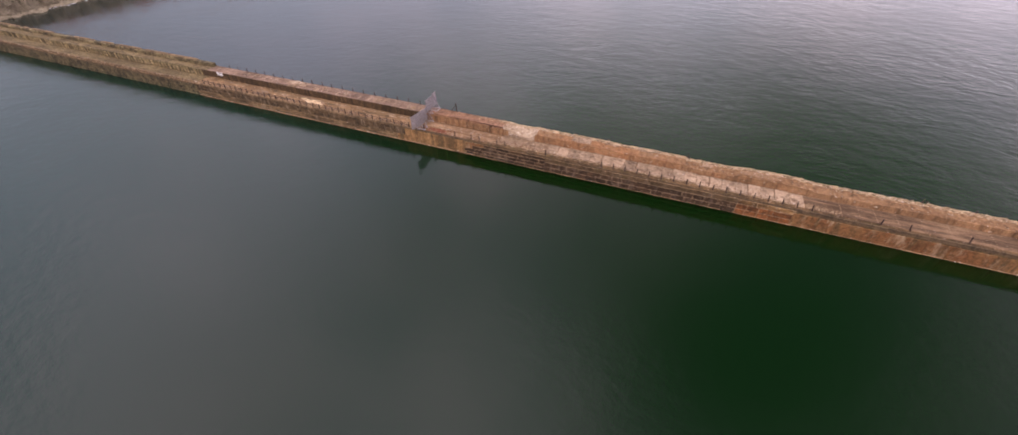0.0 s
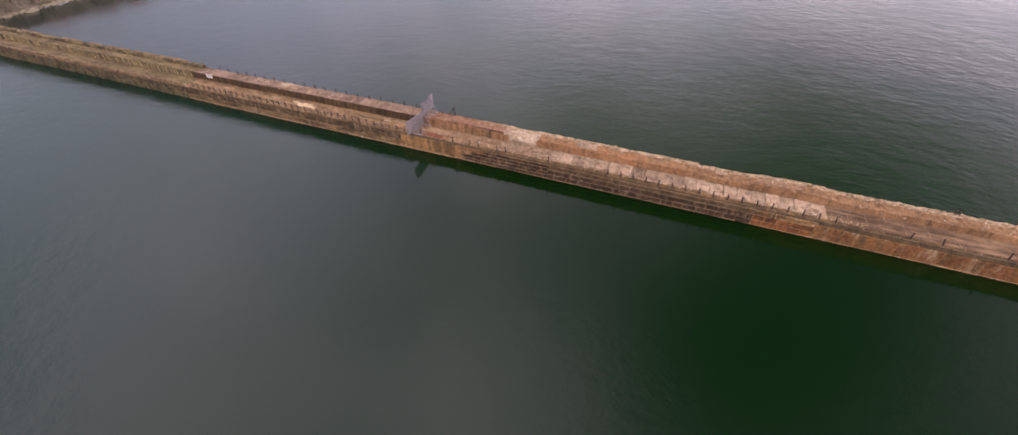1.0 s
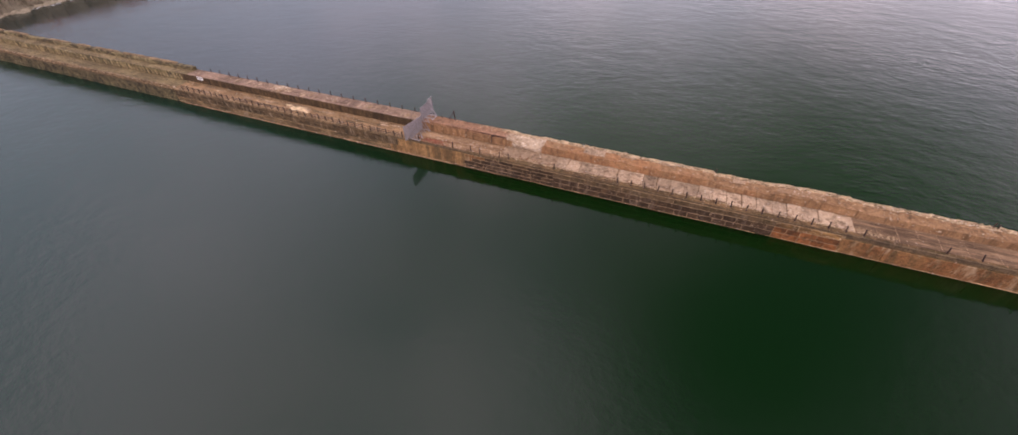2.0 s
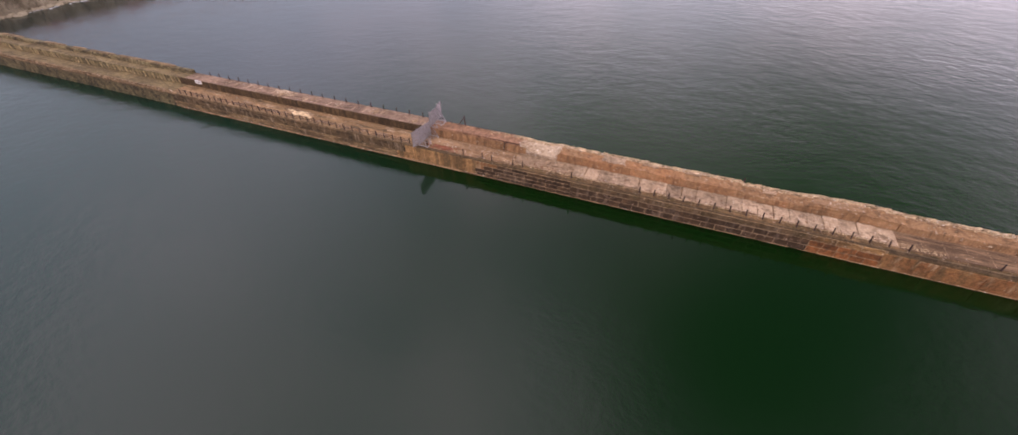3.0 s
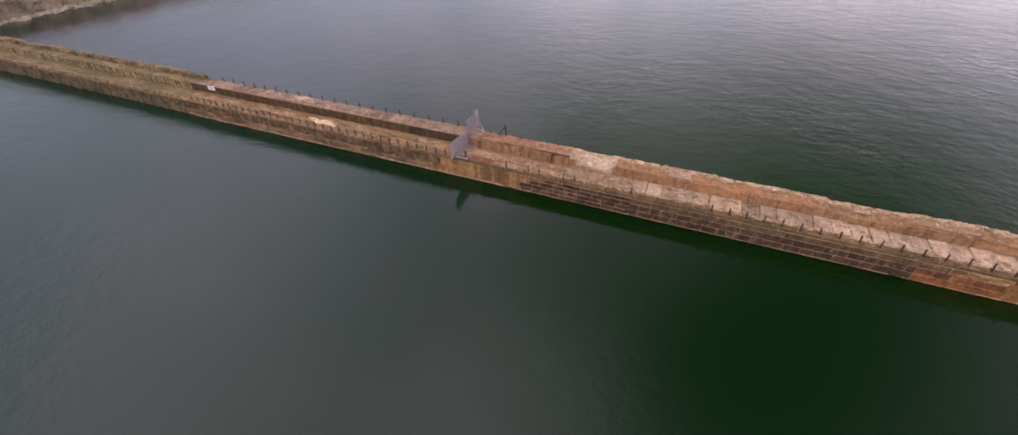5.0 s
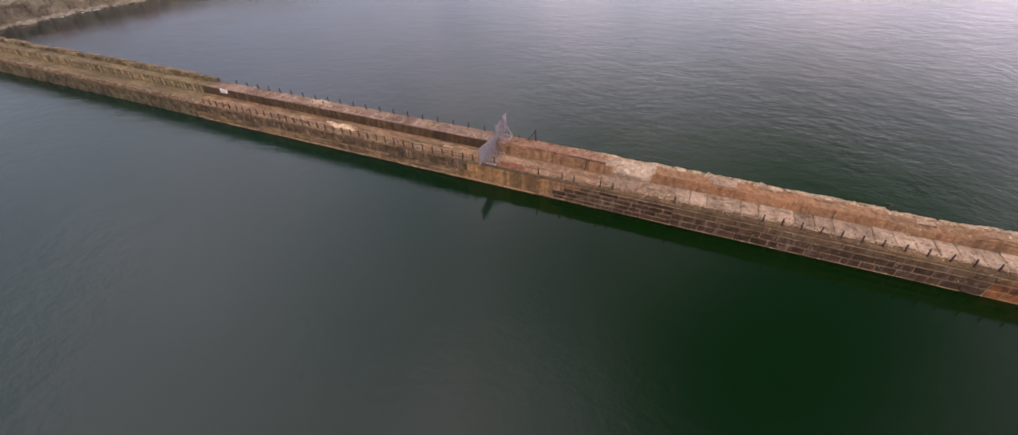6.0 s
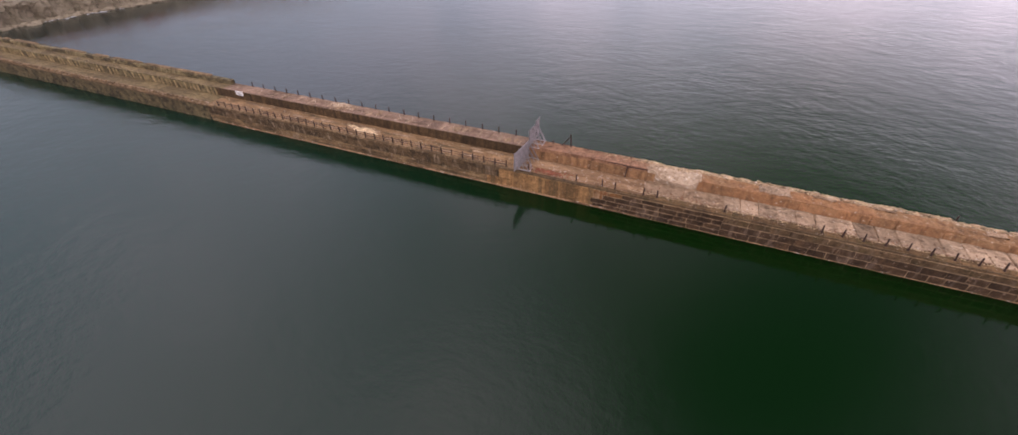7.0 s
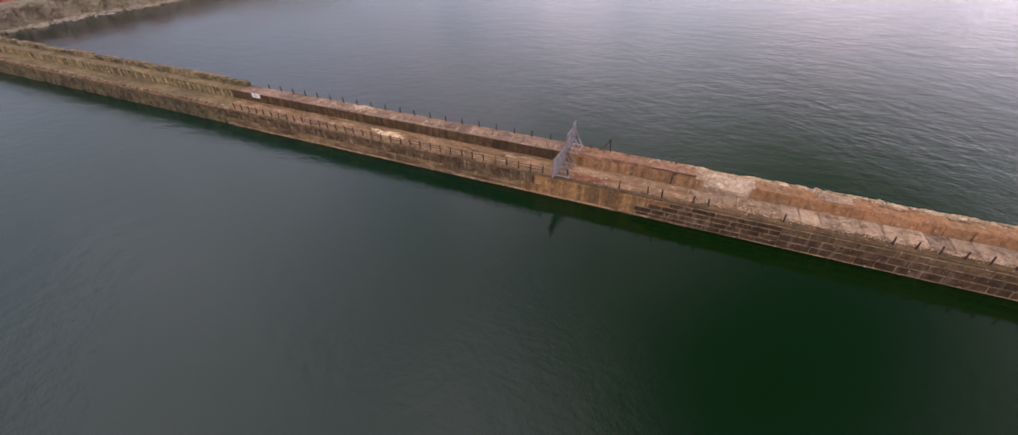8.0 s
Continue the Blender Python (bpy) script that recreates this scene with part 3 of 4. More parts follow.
def build_fence():
    """Security fence across the pier: boarded panels on posts, each propped by raking struts towards the open end."""
    fence = thing("barrier_fence", (FENCE_X + 0.45, 0, LOW), "grey galvanised barrier fence with raking struts across both decks", "fence")
    step = HIGH - LOW
    # feet along y, foot level, height and cladding of each run
    runs = (((-1.15, 0.30, 1.40, 2.50, 3.58), 0.0, 2.40, SHEET), ((3.86, 5.00, 6.12), step, 2.30, SHEET), ((6.20, 7.30), step, 2.64, PALE_SHEET))
    # the lower run climbs a little towards its outer wing, which hangs clear over the water
    def crown(y, foot, high):
        return foot + high + (0.10 * (3.58 - y) if foot == 0.0 else 0.0)

    def sill(y, foot):
        return foot + (0.55 if y < 0.0 else 0.10)

    for ys, foot, high, clad in runs:
        for y in ys:
            over = y < 0.0 or y > FAR_Y
            bm = bmesh.new()
            add_bar(bm, (0, y, sill(y, foot) - 0.05 if over else foot), (0, y, crown(y, foot, high) + 0.06), 0.11)
            part("post", bm, STEEL, fence)
            if over:
                continue
            reach = 1.32
            for up, out, w in ((0.93, reach, 0.085), (0.5, reach * 0.62, 0.07)):
                bm = bmesh.new()
                add_bar(bm, (0.05, y, foot + high * up), (out, y, foot + 0.05), w)
                part("strut", bm, STEEL, fence)
            bm = bmesh.new()
            add_bar(bm, (0.0, y, foot + 0.06), (reach + 0.08, y, foot + 0.06), 0.10)
            part("base_rail", bm, PALE_SHEET, fence)
        for y0, y1 in zip(ys, ys[1:]):
            for up in (0.05, 0.5, 0.95):
                bm = bmesh.new()
                ends = [(0.06, y, sill(y, foot) + (crown(y, foot, high) - sill(y, foot)) * up) for y in (y0 + 0.055, y1 - 0.055)]
                add_bar(bm, ends[0], ends[1], 0.05, 0.08)
                part("rail", bm, STEEL, fence)
            n = max(3, round((y1 - y0) / 0.19))
            for k in range(n):
                a = y0 + 0.06 + (y1 - y0 - 0.12) * k / n
                w = (y1 - y0 - 0.12) / n - 0.065
                bm = bmesh.new()
                add_box(bm, (-0.015, a, sill(a, foot)), (0.02, a + w, crown(a, foot, high) - 0.02 + 0.03 * ((k * 7) % 3 - 1)))
                part("board", bm, clad, fence)
    for y0, y1, z in ((0.12, 3.58, 0.06), (3.92, 6.15, step + 0.06)):
        bm = bmesh.new()
        add_bar(bm, (1.42, y0, z), (1.42, y1, z), 0.09)
        part("base_rail", bm, PALE_SHEET, fence)
    return fence


build_fence()

davit = thing("iron_prop", (4.6, 6.15, crest_height(4.6)), "rusted iron upright with a slanting prop on the upper deck", "iron post")
bm = bmesh.new()
add_bar(bm, (0, 0, -0.08), (-0.16, 0, 1.72), 0.13)
part("upright", bm, RUST, davit)
bm = bmesh.new()
add_bar(bm, (-1.25, 0, -0.05), (-0.13, 0, 1.45), 0.10)
part("prop", bm, RUST, davit)
bm = bmesh.new()
add_bar(bm, (-1.45, 0, 0.0), (-1.05, 0, 0.0), 0.16, 0.10)
part("foot_plate", bm, RUST, davit)

guard = thing("guard_rail", (12.2, WALL_Y + 0.02, LOW), "bent rusted guard rail along the broken wall's top", "rail")
bm = bmesh.new()
add_bar(bm, (-0.05, -0.16, -0.05), (0.04, -0.14, 1.42), 0.11)
part("stem", bm, RUST, guard)
bm = bmesh.new()
for a, c in (((-2.7, 0.15, 1.36), (-1.2, 0.02, 1.44)), ((-1.2, 0.02, 1.44), (0.6, -0.10, 1.40)), ((0.6, -0.10, 1.40), (2.4, 0.05, 1.34))):
    add_round(bm, a, c, 0.055, n=6)
part("bar", bm, RUST, guard)
bm = bmesh.new()
add_bar(bm, (0.04, -0.12, 1.15), (0.55, 0.0, 1.40), 0.07)
part("brace", bm, RUST, guard)

sign = thing("notice_board", (-51.6, WALL_Y - 0.16, 3.55), "white painted notice board fixed to the upper wall's face", "sign")
bm = bmesh.new()
add_box(bm, (-0.80, -0.03, 0.0), (0.80, 0.03, 0.66))
bmesh.ops.bevel(bm, geom=bm.edges[:], offset=0.012, segments=1, affect="EDGES")
face = part("board", bm, WHITE, sign)
for z, w in ((0.47, 0.58), (0.30, 0.48), (0.14, 0.36)):
    bm = bmesh.new()
    add_box(bm, (-w, -0.038, z), (w, -0.031, z + 0.07))
    part("text_bar", bm, INK, face, "dark illegible line of text")
for x in (-0.64, 0.64):
    bm = bmesh.new()
    add_box(bm, (x - 0.05, 0.031, 0.05), (x + 0.05, 0.18, 0.58))
    part("bracket", bm, RUST, sign)

# ---- loose rubble ----
rnd_rock = random.Random(21)
rubble = [rock_mesh("rubble_stone", CREST, 0.13, rnd_rock) for _ in range(6)]
chips = [rock_mesh("stone_chip", CHIP, 0.065, rnd_rock, 0.5) for _ in range(5)]
pale_rubble = [rock_mesh("pale_rubble", PALE_SLAB, 0.12, rnd_rock, 0.5) for _ in range(5)]
bricks = [block_mesh("brick", BRICK_RED, 0.24, 0.12, 0.08, rnd_rock, 0.012) for _ in range(3)]


def scatter(name, meshes, count, spot, label, category):
    """Many small loose pieces as one object."""
    forms = [(np.array([v.co for v in me.vertices]), [tuple(f.vertices) for f in me.polygons]) for me in meshes]
    verts, faces = [], []
    for _ in range(count):
        x, y, z, s = spot()
        points, sides = rnd_rock.choice(forms)
        turn = np.array(pose(0, 0, 0, rnd_rock.uniform(-20, 20), rnd_rock.uniform(-20, 20), rnd_rock.uniform(0, 360)).to_3x3())
        n0 = len(verts)
        verts.extend((points @ turn.T * s + (x, y, z)).tolist())
        faces.extend(tuple(n0 + i for i in f) for f in sides)
    me = bpy.data.meshes.new(name)
    me.from_pydata(verts, [], faces)
    me.materials.append(meshes[0].materials[0])
    return tagged(new(name, me), label, category, kind="stuff")


scatter("fallen_bricks", bricks, 150, lambda: (3.3 + rnd_rock.gauss(0, 1.0), min(1.7, max(0.5, 0.95 + rnd_rock.gauss(0, 0.3))), LOW + 0.02, rnd_rock.uniform(0.8, 1.3)),
        "scattered broken red bricks on the lower deck beside the fence", "bricks")
scatter("deck_rubble", chips, 1700, lambda: (rnd_rock.uniform(13, 64), 0.72 + abs(rnd_rock.gauss(0, 0.45)), LOW + 0.03, rnd_rock.uniform(0.3, 1.1)),
        "pale broken stone chips along the slabs' outer edge", "rubble")

dark_bits = [rock_mesh("dark_stone", CREST_DARK, 0.10, rnd_rock, 0.5) for _ in range(4)]
scatter("dark_debris", dark_bits, 420, lambda: (rnd_rock.uniform(14, 60), 0.95 + abs(rnd_rock.gauss(0, 0.55)), LOW + 0.07, rnd_rock.uniform(0.3, 1.1)),
        "dark crumbled stone lying on the pale slabs", "debris")


def crest_spot():
    x, y = rnd_rock.uniform(9, 100), 6.3 - abs(rnd_rock.gauss(0, 0.48))
    return x, y, east_top(x, y) + 0.02, rnd_rock.uniform(0.3, 1.0)


def chip_spot():
    x, y = rnd_rock.uniform(13, 95), 6.34 - abs(rnd_rock.gauss(0, 0.35))
    return x, y, east_top(x, y) + 0.03, rnd_rock.uniform(0.5, 1.8)


scatter("crest_chips", chips, 2200, chip_spot, "white stone chips along the broken crest", "stone chips")
scatter("crest_rubble", rubble, 900, crest_spot, "loose brown and pale rubble on the broken upper level", "rubble")


def breach_spot():
    x, y = BREACH[0] - 1.2 + abs(rnd_rock.gauss(0, 1.5)), rnd_rock.uniform(3.5, 5.9)
    return x, y, max(LOW, east_top(x, y)) + 0.01, rnd_rock.uniform(0.3, 1.1)


scatter("breach_rubble", pale_rubble, 190, breach_spot, "pale broken concrete heaped in a breach of the upper wall", "rubble")

heap_rubble = [rock_mesh("heap_rubble", BREACH_PALE, 0.15, rnd_rock, 0.55) for _ in range(5)]


def heap_spot():
    a, b = rnd_rock.gauss(0, 1.0), rnd_rock.gauss(0, 0.35)
    y = min(6.15, 5.55 + b)
    return -31.3 + a, y, HIGH + 0.03 + rnd_rock.uniform(0.0, 0.25) * math.exp(-a * a - 4 * b * b), rnd_rock.uniform(0.5, 1.3)


scatter("rubble_heap", heap_rubble, 130, heap_spot,
        "small heap of pale broken concrete on the upper deck", "rubble")

# ---- shore ----
def bank(u, v):
    """The rocky bank: u metres along the water's edge, v from 0 at the water to 1 on the land."""
    bx, by = -168.0 - u * 0.02, 8 + u
    bx += 2.5 * rough(u * 0.05, 1.0, 0.0) + 1.2 * rough(u * 0.3, 4.0, 0.0)
    rise = (0, 0.5, 1.4, 3.0, 4.6, 5.8, 6.6, 7.4, 8.2, 9.0, 10.0, 12.0)
    back = (-1.5, 0, 1.2, 2.2, 3.0, 3.6, 5.0, 7.0, 9.0, 11.0, 20.0, 60.0)
    k = min(len(rise) - 1.001, v * (len(rise) - 1))
    i, f = int(k), k - int(k)
    z = rise[i] + (rise[i + 1] - rise[i]) * f - 0.6
    b = back[i] + (back[i + 1] - back[i]) * f
    j = 1.7 * rough(u * 0.13 + v, v * 3, 2.0) + 0.25 * rough(u * 0.8, v * 12, 5.0)
    z += (0.5 * rough(u * 0.12, v * 4, 8.0)) * min(1, v * 5)
    return Vector((bx - (b + j), by, z))


def bank_mesh(name, us, vs, mat):
    n = len(vs)
    me = bpy.data.meshes.new(name)
    me.from_pydata([tuple(bank(u, v)) for u in us for v in vs], [],
                   [(i * n + j, (i + 1) * n + j, (i + 1) * n + j + 1, i * n + j + 1) for i in range(len(us) - 1) for j in range(n - 1)])
    me.materials.append(mat)
    return me


shore = thing("shore_bank", (-168, 20, 0), "rocky brown sea bank with a red band and rough grass on top", "cliff", kind="structure")
for name, v0, v1, mat in (("rock_face", 0.0, 0.60, CLIFF), ("red_band", 0.60, 0.82, CLIFF_RED), ("grass_top", 0.82, 1.0, TURF)):
    ob = part(name, bank_mesh(name, steps(-90, 170, 0.7), steps(v0, v1, 0.02), mat), None, shore)
    ob.matrix_parent_inverse = shore.matrix_basis.inverted()
foot_rocks = [rock_mesh("foot_rock", CLIFF, 0.8, rnd_rock, 0.7) for _ in range(5)]


def foot_spot():
    q = bank(rnd_rock.uniform(-20, 110), 0.09)
    return q.x + rnd_rock.uniform(-1.2, 1.6), q.y + rnd_rock.uniform(-1, 1), rnd_rock.uniform(-0.3, 0.2), rnd_rock.uniform(0.4, 1.6)


scatter("foot_rocks", foot_rocks, 320, foot_spot, "dark boulders along the foot of the sea bank", "boulders")
foam_bits = [rock_mesh("foam", FOAM, 0.5, rnd_rock, 0.08) for _ in range(4)]


def foam_spot():
    u = rnd_rock.choice((rnd_rock.uniform(22, 31), rnd_rock.uniform(34, 44), rnd_rock.uniform(60, 90)))
    q = bank(u, 0.04)
    return q.x + 1.2 + rnd_rock.uniform(-0.6, 1.0), q.y + rnd_rock.uniform(-0.4, 0.4), 0.01, rnd_rock.uniform(0.3, 1.2)


scatter("shore_foam", foam_bits, 70, foam_spot, "thin white foam where the sea meets the bank", "foam")

# ---- the pier's masonry, piece by piece ----
lower_wall = thing("lower_wall", (0, 0, 0), "sea face of the pier in weathered stone blocks and stained concrete", "wall", kind="structure")
PIER_WEST = -168.0
# pale mortar behind the dark blocks
bm = bmesh.new()
add_box(bm, (9.2, 0.03, -0.6), (59.0, 0.099, 2.38))
part("mortar_bed", bm, PALE_JOINT, lower_wall)
# brown blocks between the fence and the notice board
for z, h, l in ((-0.55, 0.98, 2.3), (0.45, 0.72, 2.0), (1.19, 0.72, 1.8), (1.93, 0.50, 2.6)):
    stone = WEST_LOW if z < 1.0 else WEST_FACE
    course(stone, variants(5, stone, l, 0.5, h - 0.02), PARAPET_X, -4.6 if z < 1.0 else -2.9, 0.0, z, l, lower_wall, gap=0.02)
for z, h in ((-0.55, 0.98), (0.45, 0.72)):
    course(FENCE_SIDE, variants(3, FENCE_SIDE, 1.75, 0.5, h - 0.02, name="concrete_panel"), -4.6, FENCE_X - 0.4, 0.0, z, 1.75, lower_wall, "concrete_panel", gap=0.012)
for z, h in ((1.19, 0.72), (1.93, 0.50)):
    course(FENCE_SIDE, variants(3, FENCE_SIDE, 1.75, 0.5, h - 0.02, name="concrete_panel"), -2.9, FENCE_X - 0.4, 0.0, z, 1.75, lower_wall, "concrete_panel", gap=0.012)
# stained concrete beside the fence
panels = variants(3, FENCE_SIDE, 2.1, 0.5, 2.95, 0.05, name="concrete_panel")
course(FENCE_SIDE, panels, FENCE_X - 0.4, 9.3, 0.0, -0.55, 2.1, lower_wall, "concrete_panel", gap=0.012)
# dark blocks, then rusty ones
for z, h, l, x0 in ((-0.75, 1.30, 1.7, 9.3), (0.61, 0.58, 1.6, 9.0), (1.25, 0.56, 1.8, 10.4), (1.87, 0.50, 2.2, 12.6)):
    course(DARK_BLOCK, variants(7, DARK_BLOCK, l, 0.5, h - 0.02), x0, 23.4, -0.02, z, l, lower_wall, gap=0.05)
for z, h, l in ((-0.75, 1.54, 1.6), (0.86, 0.76, 1.75), (1.69, 0.69, 2.1)):
    stone = MOSSY_DARK if z > 1.5 else DARK_BLOCK
    course(stone, variants(7, stone, l, 0.5, h - 0.02), 23.4, 51.8, -0.02, z, l, lower_wall, gap=0.02 if z > 1.5 else 0.042)
    rusty = ORANGE_BLOCK if z < 1.5 else BROWN_BLOCK
    course(rusty, variants(4, rusty, l, 0.5, h - 0.02), 51.8, 58.8, -0.02, z, l, lower_wall, gap=0.06)
course(RENDER_ORANGE, variants(2, RENDER_ORANGE, 1.1, 0.5, 0.60, 0.05, name="concrete_panel"), 9.3, 10.4, 0.0, 1.25, 1.1, lower_wall, "concrete_panel")
course(RENDER_ORANGE, variants(2, RENDER_ORANGE, 1.6, 0.5, 0.50, 0.05, name="concrete_panel"), 9.3, 12.6, 0.0, 1.87, 1.6, lower_wall, "concrete_panel")
course(MOSS_BLOCK, variants(6, MOSS_BLOCK, 2.2, 1.15, 0.33, 0.06, slope=0.25, name="coping_block"), 9.3, 58.8, 0.02, 2.40, 2.2, lower_wall, "coping_block")
# stained concrete further out
panels = variants(4, RENDER_ORANGE, 4.4, 0.5, 2.62, 0.05, name="concrete_panel")
course(RENDER_ORANGE, panels, 58.8, EAST, 0.0, -0.60, 4.4, lower_wall, "concrete_panel", gap=0.012)
course(MOSS_BLOCK, variants(4, MOSS_BLOCK, 3.0, 0.75, 0.68, 0.06, slope=0.40, name="coping_block"), 58.8, EAST, 0.0, 2.03, 3.0, lower_wall, "coping_block")
# coping along the west deck's edge
course(WEST_COPING, variants(6, WEST_COPING, 1.7, 0.50, 0.30, 0.04, name="coping_stone"), -118.0, FENCE_X, -0.03, LOW - 0.285, 1.7, lower_wall, "coping_stone")
kerb = variants(4, FADED_SKIM, 0.75, 0.4, 0.34, 0.05, name="kerb_stone")
x = -55.6
while x > PIER_WEST + 2:
    ob = part("kerb_stone", rnd.choice(kerb), None, lower_wall)
    ob.location = (x, 0.02, LOW - 0.01)
    x -= rnd.uniform(1.1, 1.4)
# far west face, one joined piece
far_blocks = [(np.array([v.co for v in me.vertices]), [tuple(f.vertices) for f in me.polygons]) for me in variants(6, OCHRE_BLOCK, 2.0, 0.5, 0.66, 0.06)]
verts, faces = [], []
for z in (-0.5, 0.19, 0.88, 1.57):
    x = PIER_WEST
    while x < PARAPET_X - 0.1:
        l = min(rnd.uniform(1.5, 2.5), PARAPET_X - x)
        points, sides = rnd.choice(far_blocks)
        n0 = len(verts)
        verts.extend((points * (l / 2.05, 1, 1) + (x + l / 2, rnd.uniform(-0.05, 0.05), z)).tolist())
        faces.extend(tuple(n0 + i for i in f) for f in sides)
        x += l
me = bpy.data.meshes.new("stone_courses")
me.from_pydata(verts, [], faces)
me.materials.append(OCHRE_BLOCK)
ob = part("stone_courses", me, None, lower_wall, "yellow-brown stone courses")
ob["kind"] = "stuff"
# footing at the waterline
footing = variants(4, FOOT_PALE, 4.0, 0.5, 0.66, 0.05, name="footing_stone")
course(FOOT_PALE, footing, -54.0, 15.0, -0.13, -0.5, 4.0, lower_wall, "footing_stone")
course(FOOT_PALE, variants(4, FOOT_PALE, 4.0, 0.5, 0.57, 0.05, name="footing_stone"), 15.0, EAST, -0.09, -0.52, 4.0, lower_wall, "footing_stone", gap=0.02)

# ---- decks ----
decks = thing("lower_deck", (0, 0, 0), "lower walkway of tan, pale and grey concrete slabs", "paving", kind="structure")
course(TAN_SLAB, variants(5, TAN_SLAB, 3.1, WALL_Y - 0.42, 0.16, 0.02, name="paving_slab"), PARAPET_X, FENCE_X, 0.475, LOW - 0.155, 3.1, decks, "paving_slab", tilt=0.1)
course(MOSSY_SLAB, variants(4, MOSSY_SLAB, 3.1, WALL_Y - 0.42, 0.16, 0.02, name="paving_slab"), PIER_WEST, PARAPET_X, 0.475, LOW - 0.155, 3.1, decks, "paving_slab", tilt=0.1)
bm = bmesh.new()
add_box(bm, (23.0, 1.25, LOW - 0.10), (59.2, WALL_Y - 0.08, LOW + 0.03))
part("slab_bedding", bm, EAST_DECK, decks)
bm = bmesh.new()
add_box(bm, (59.2, 0.72, LOW - 0.10), (EAST, WALL_Y - 0.08, LOW - 0.012))
part("slab_bedding", bm, MID_SLAB, decks)
pale = variants(9, PALE_SLAB, 1.66, WALL_Y - 1.05, 0.22, 0.07, name="paving_slab")
long_pale = variants(3, MID_SLAB, 4.2, WALL_Y - 1.0, 0.20, 0.05, name="paving_slab")
course(MID_SLAB, long_pale, 14.7, 23.2, 0.98, LOW - 0.165, 4.2, decks, "paving_slab", tilt=0.4, gap=0.03)
x = 23.2
while x < 59:
    l = 1.74 * rnd.uniform(0.94, 1.06)
    ob = part("paving_slab", rnd.choice(pale), None, decks)
    ob.location = (x + l / 2, 1.02 + rnd.uniform(-0.18, 0.12), LOW - 0.13 + rnd.uniform(-0.03, 0.03))
    ob.scale = ((l - 0.045) / 1.66, 1, 1)
    ob.rotation_euler = (radians(rnd.uniform(-0.6, 0.9)), radians(rnd.uniform(-0.6, 2.6)), radians(rnd.uniform(-2.5, 2.5)))
    x += l
course(EAST_DECK, variants(4, EAST_DECK, 2.3, WALL_Y - 0.60, 0.16, 0.03, name="paving_slab"), x + 0.03, EAST, 0.58, LOW - 0.15, 2.3, decks, "paving_slab", tilt=0.2, gap=0.03)
def cement_patch(x, y, z, rx, ry, seed, mat=FRESH, parent=decks):
    """A thin ragged skim of cement on a deck."""
    bm = bmesh.new()
    bmesh.ops.create_circle(bm, cap_ends=True, segments=72, radius=1.0)
    for v in bm.verts:
        a = math.atan2(v.co.y, v.co.x)
        k = 1 + 0.35 * rough(2.5 * math.cos(a), 2.5 * math.sin(a), seed) + 0.22 * rough(9 * math.cos(a), 9 * math.sin(a), seed)
        v.co = Vector((v.co.x * rx * k, v.co.y * ry * k, 0.0))
    bmesh.ops.solidify(bm, geom=bm.faces[:], thickness=0.02)
    ob = part("cement_patch", bm, mat, parent, "pale cement skim")
    ob.location = (x, y, z)


cement_patch(-25.1, 2.05, LOW + 0.018, 2.7, 0.95, 17.0, mat=MID_SLAB)
for spot in ((-25.2, 1.95, 1.8, 0.66, 3.0), (-27.6, 2.45, 0.75, 0.27, 4.0), (-23.0, 1.5, 0.65, 0.27, 5.0)):
    cement_patch(spot[0], spot[1], LOW + 0.028, *spot[2:])
for spot in ((-11.0, 1.0, 0.7, 0.2, 7.0), (-7.5, 1.2, 0.9, 0.25, 8.0), (-37.8, 2.1, 1.1, 0.25, 9.0), (-17.5, 1.0, 0.5, 0.2, 12.0), (-32.4, 2.4, 1.0, 0.3, 14.0), (-4.8, 2.9, 1.1, 0.25, 15.0)):
    cement_patch(spot[0], spot[1], LOW + 0.028, *spot[2:], mat=MID_SLAB)

skims = random.Random(31)
for k in range(26):
    cement_patch(skims.uniform(-50, -2), skims.choice((0.85, 1.05, 2.6, 3.0)) + skims.uniform(-0.12, 0.12), LOW + 0.027, skims.uniform(0.5, 1.6), skims.uniform(0.10, 0.26), skims.uniform(70, 120), skims.choice((FADED_SKIM, MID_SLAB, MID_SLAB)))

upper_deck = thing("upper_deck", (0, 0, 0), "upper walkway of reddish-brown slabs above the lower one", "paving", kind="structure")
course(RED_SLAB, variants(6, RED_SLAB, 2.72, FAR_Y - WALL_Y - 0.02, 0.15, 0.02, name="paving_slab"), PARAPET_X, FENCE_X, WALL_Y + 0.01, HIGH - 0.15, 2.72, upper_deck, "paving_slab", tilt=0.1)
course(MOSSY_SLAB, variants(4, MOSSY_SLAB, 2.72, FAR_Y - WALL_Y - 0.02, 0.15, 0.02, name="paving_slab"), PIER_WEST, PARAPET_X, WALL_Y + 0.01, HIGH - 0.15, 2.72, upper_deck, "paving_slab", tilt=0.1)
strip = variants(3, PALE_SLAB, 0.3, FAR_Y - WALL_Y - 0.3, 0.03, 0.01, name="repair_strip")
patching = random.Random(12)
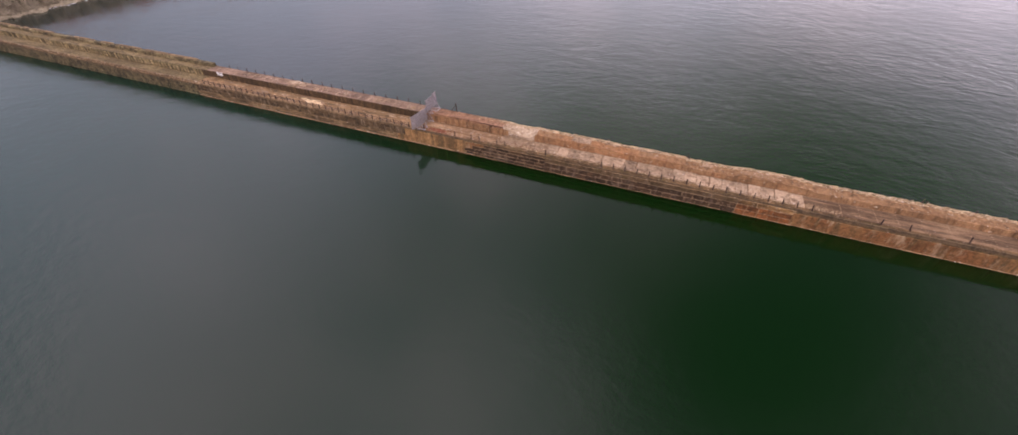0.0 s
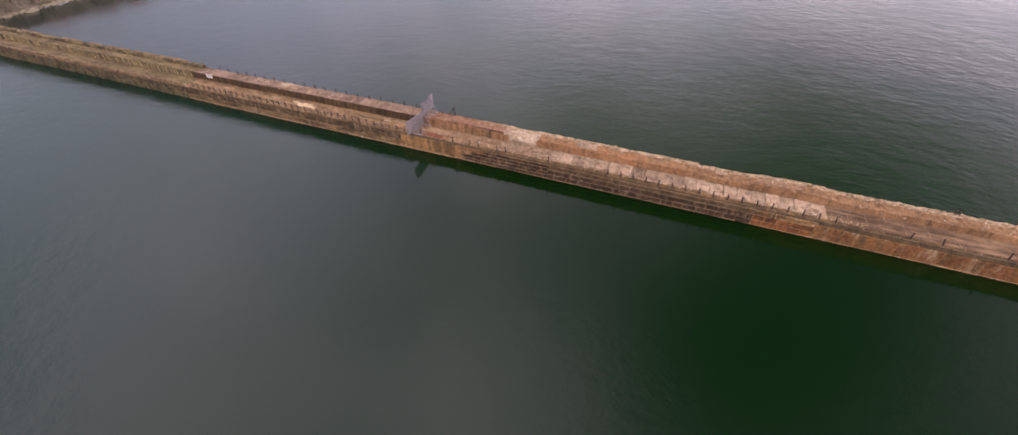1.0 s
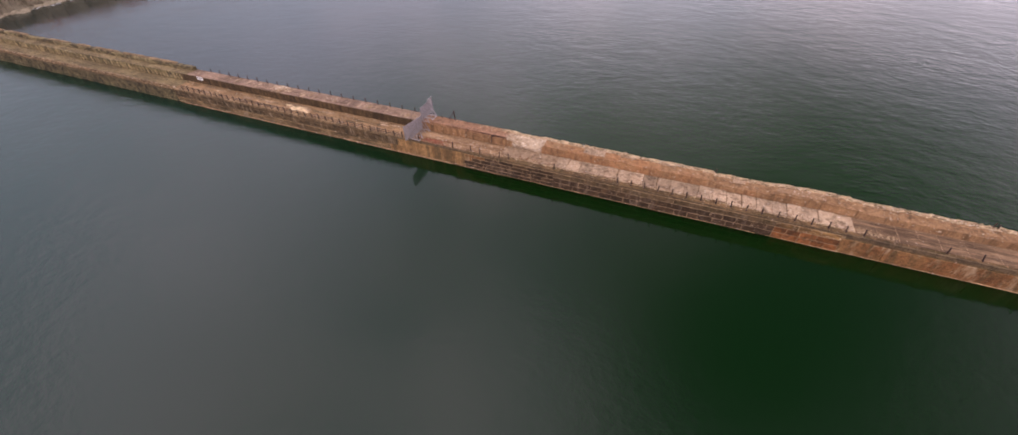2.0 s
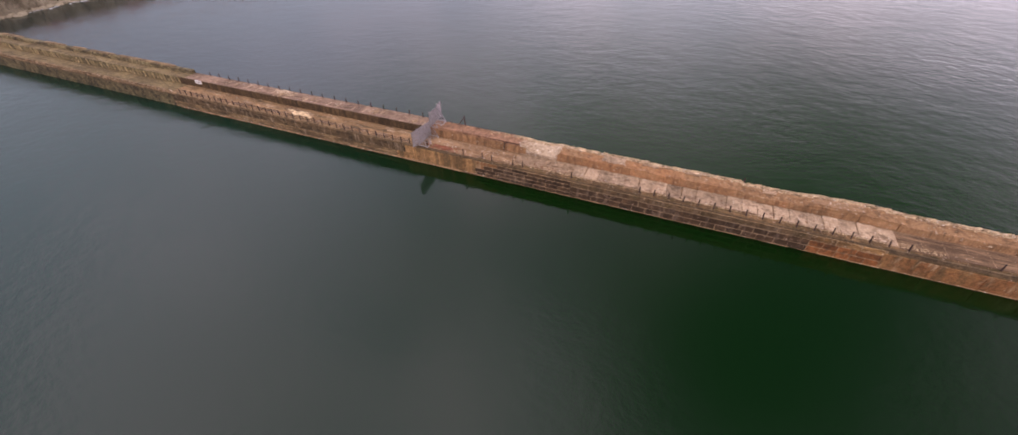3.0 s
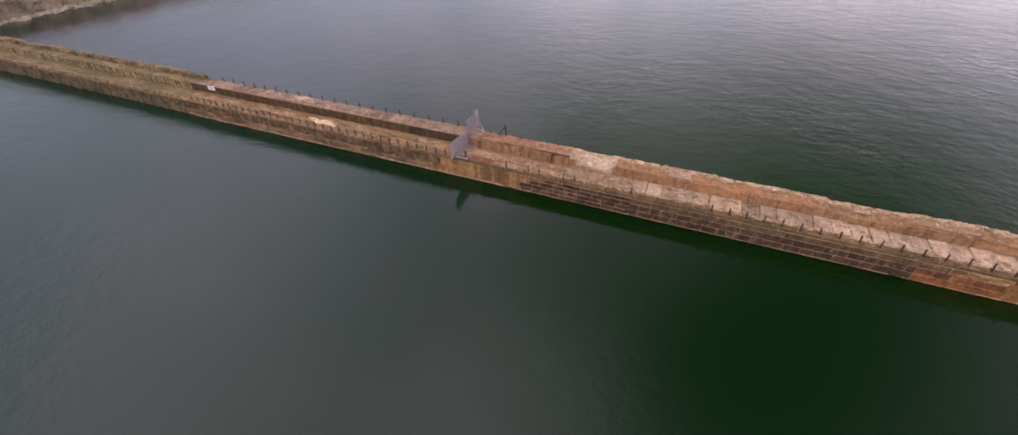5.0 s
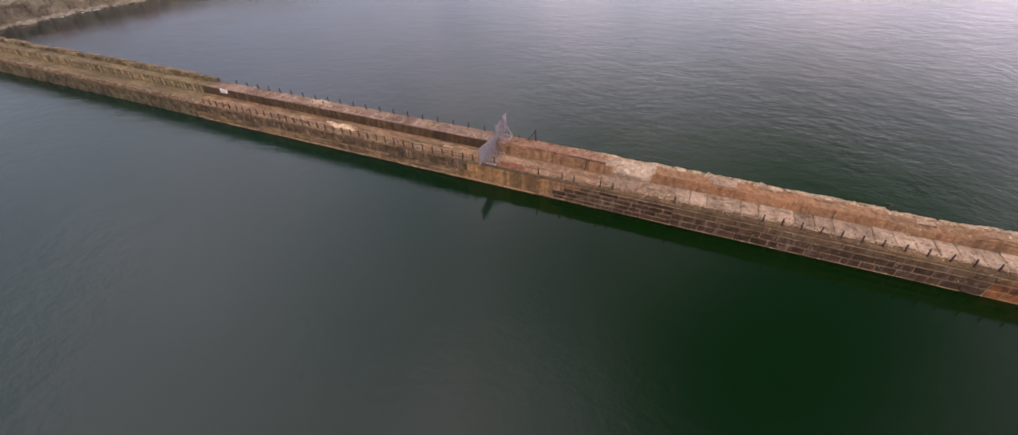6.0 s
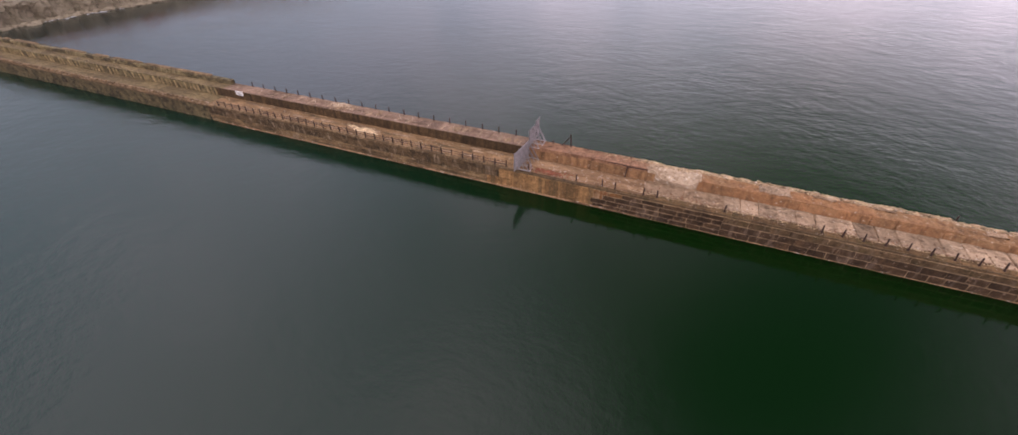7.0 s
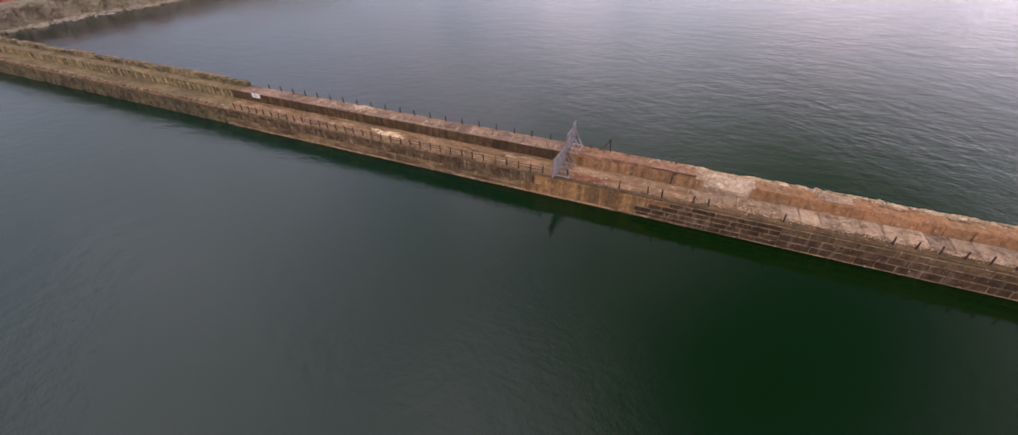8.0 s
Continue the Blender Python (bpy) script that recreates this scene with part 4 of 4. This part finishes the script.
for x, w in ((-42.6, 0.5), (-37.3, 0.5), (-33.7, 0.5), (-32.6, 0.7), (-31.5, 0.9), (-30.3, 0.4), (-29.4, 0.5), (-26.7, 0.4), (-25.9, 0.7), (-24.6, 0.5), (-19.4, 0.4),
             (-12.2, 0.5), (-11.4, 0.9), (-10.2, 0.6), (-9.4, 0.3), (-4.6, 0.4), (-3.6, 0.8), (-2.5, 0.5)):
    cement_patch(x, WALL_Y + patching.uniform(0.7, 1.7), HIGH + 0.022, 0.55 * w, patching.uniform(0.4, 1.05), patching.uniform(20, 60), patching.choice((FADED_SKIM, MID_SLAB, PALE_SLAB)), upper_deck)
for k in range(20):
    ob = part("repair_strip", patching.choice(strip), None, upper_deck, "pale cement repair strip")
    ob.location = (FENCE_X - 2.72 * (k + 0.5) + patching.uniform(-0.5, 0.5), WALL_Y + patching.uniform(0.1, 1.0), HIGH - 0.008)
    ob.scale = (patching.uniform(0.35, 1.0), patching.uniform(0.35, 0.72), 1.0)
    ob.rotation_euler = (0, 0, radians(patching.uniform(-4, 4)))
ob = part("repair_strip", strip[0], None, upper_deck, "pale cement repair strip")
ob.location, ob.scale = (5.1, 4.2, crest_height(5) + 0.02), (3.4, 0.55, 1.2)

upper_wall = thing("upper_wall", (0, 0, 0), "inner wall between the two decks, dark grey-brown to ochre render", "wall", kind="structure")
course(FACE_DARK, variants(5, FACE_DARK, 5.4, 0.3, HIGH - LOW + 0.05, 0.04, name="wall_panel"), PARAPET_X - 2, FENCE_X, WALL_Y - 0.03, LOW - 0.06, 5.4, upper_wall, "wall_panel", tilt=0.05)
course(OCHRE_BLOCK, variants(5, OCHRE_BLOCK, 4.4, 0.3, HIGH - LOW + 0.05, 0.04, name="wall_panel"), PIER_WEST, PARAPET_X - 2, WALL_Y - 0.03, LOW - 0.06, 4.4, upper_wall, "wall_panel", tilt=0.05)
pilaster = block_mesh("pilaster", PILASTER, 0.42, 0.2, 1.15, rnd, 0.04)
x = -57.5
while x > -160:
    ob = part("pilaster", pilaster, None, upper_wall)
    ob.location = (x, WALL_Y - 0.14, LOW + 0.01)
    ob.rotation_euler = (0, 0, 0)
    x -= rnd.choice((1.0, 1.0, 1.3, 1.3, 2.4))
x = FENCE_X
while x < EAST - 1:
    l = rnd.choice((2.2, 3.8, 5.0, 6.4))
    if x < BREACH[0] < x + l + 1.2:
        l = BREACH[0] - x
    mid = x + l / 2
    if not BREACH[0] - 0.1 < mid < BREACH[1]:
        h = min(crest_height(x + 0.2), crest_height(mid), crest_height(x + l - 0.2)) - LOW - rnd.uniform(0.02, 0.14)
        me = block_mesh("wall_panel", RENDER_OCHRE if 20 < x < 43 else RENDER_TAN, l - 0.03, 0.55, h + 0.08, rnd, 0.07, slope=0.12)
        ob = part("wall_panel", me, None, upper_wall)
        ob.location = (mid, WALL_Y - 0.07 + rnd.uniform(-0.03, 0.06), LOW - 0.08)
    elif x < BREACH[1] < x + l:
        l = BREACH[1] - x
    x += l
crest_rocks = [rock_mesh("crest_stone", CREST, 0.24, rnd, 0.55) for _ in range(8)]
x = 13.0
while x < 100:
    ob = part("crest_stone", rnd.choice(crest_rocks), None, upper_wall)
    y = rnd.uniform(5.6, 6.22)
    s = rnd.uniform(0.6, 1.5) if not 14.5 < x < 20 else rnd.uniform(0.25, 0.5)
    ob.location = (x, y, east_top(x, y) + 0.02)
    ob.scale = (s * rnd.uniform(1.0, 1.8), s, s)
    ob.rotation_euler = (radians(rnd.uniform(-15, 15)), radians(rnd.uniform(-15, 15)), radians(rnd.uniform(-30, 30)))
    x += rnd.uniform(0.2, 0.6)

parapet = thing("parapet", (0, 0, 0), "weathered ochre stone parapet on the upper deck's far side", "wall", kind="structure")
course(OCHRE_BLOCK, variants(5, OCHRE_BLOCK, 2.4, 0.85, 0.78, 0.07, name="parapet_stone"), PIER_WEST, PARAPET_X, 5.5, HIGH - 0.02, 2.4, parapet, "parapet_stone")
course(WEST_COPING, variants(5, WEST_COPING, 1.9, 0.62, 0.20, 0.05, name="parapet_cap"), PIER_WEST, PARAPET_X - 3, 5.72, HIGH + 0.76, 1.9, parapet, "parapet_cap", keep=lambda x: rnd.random() < 0.75)
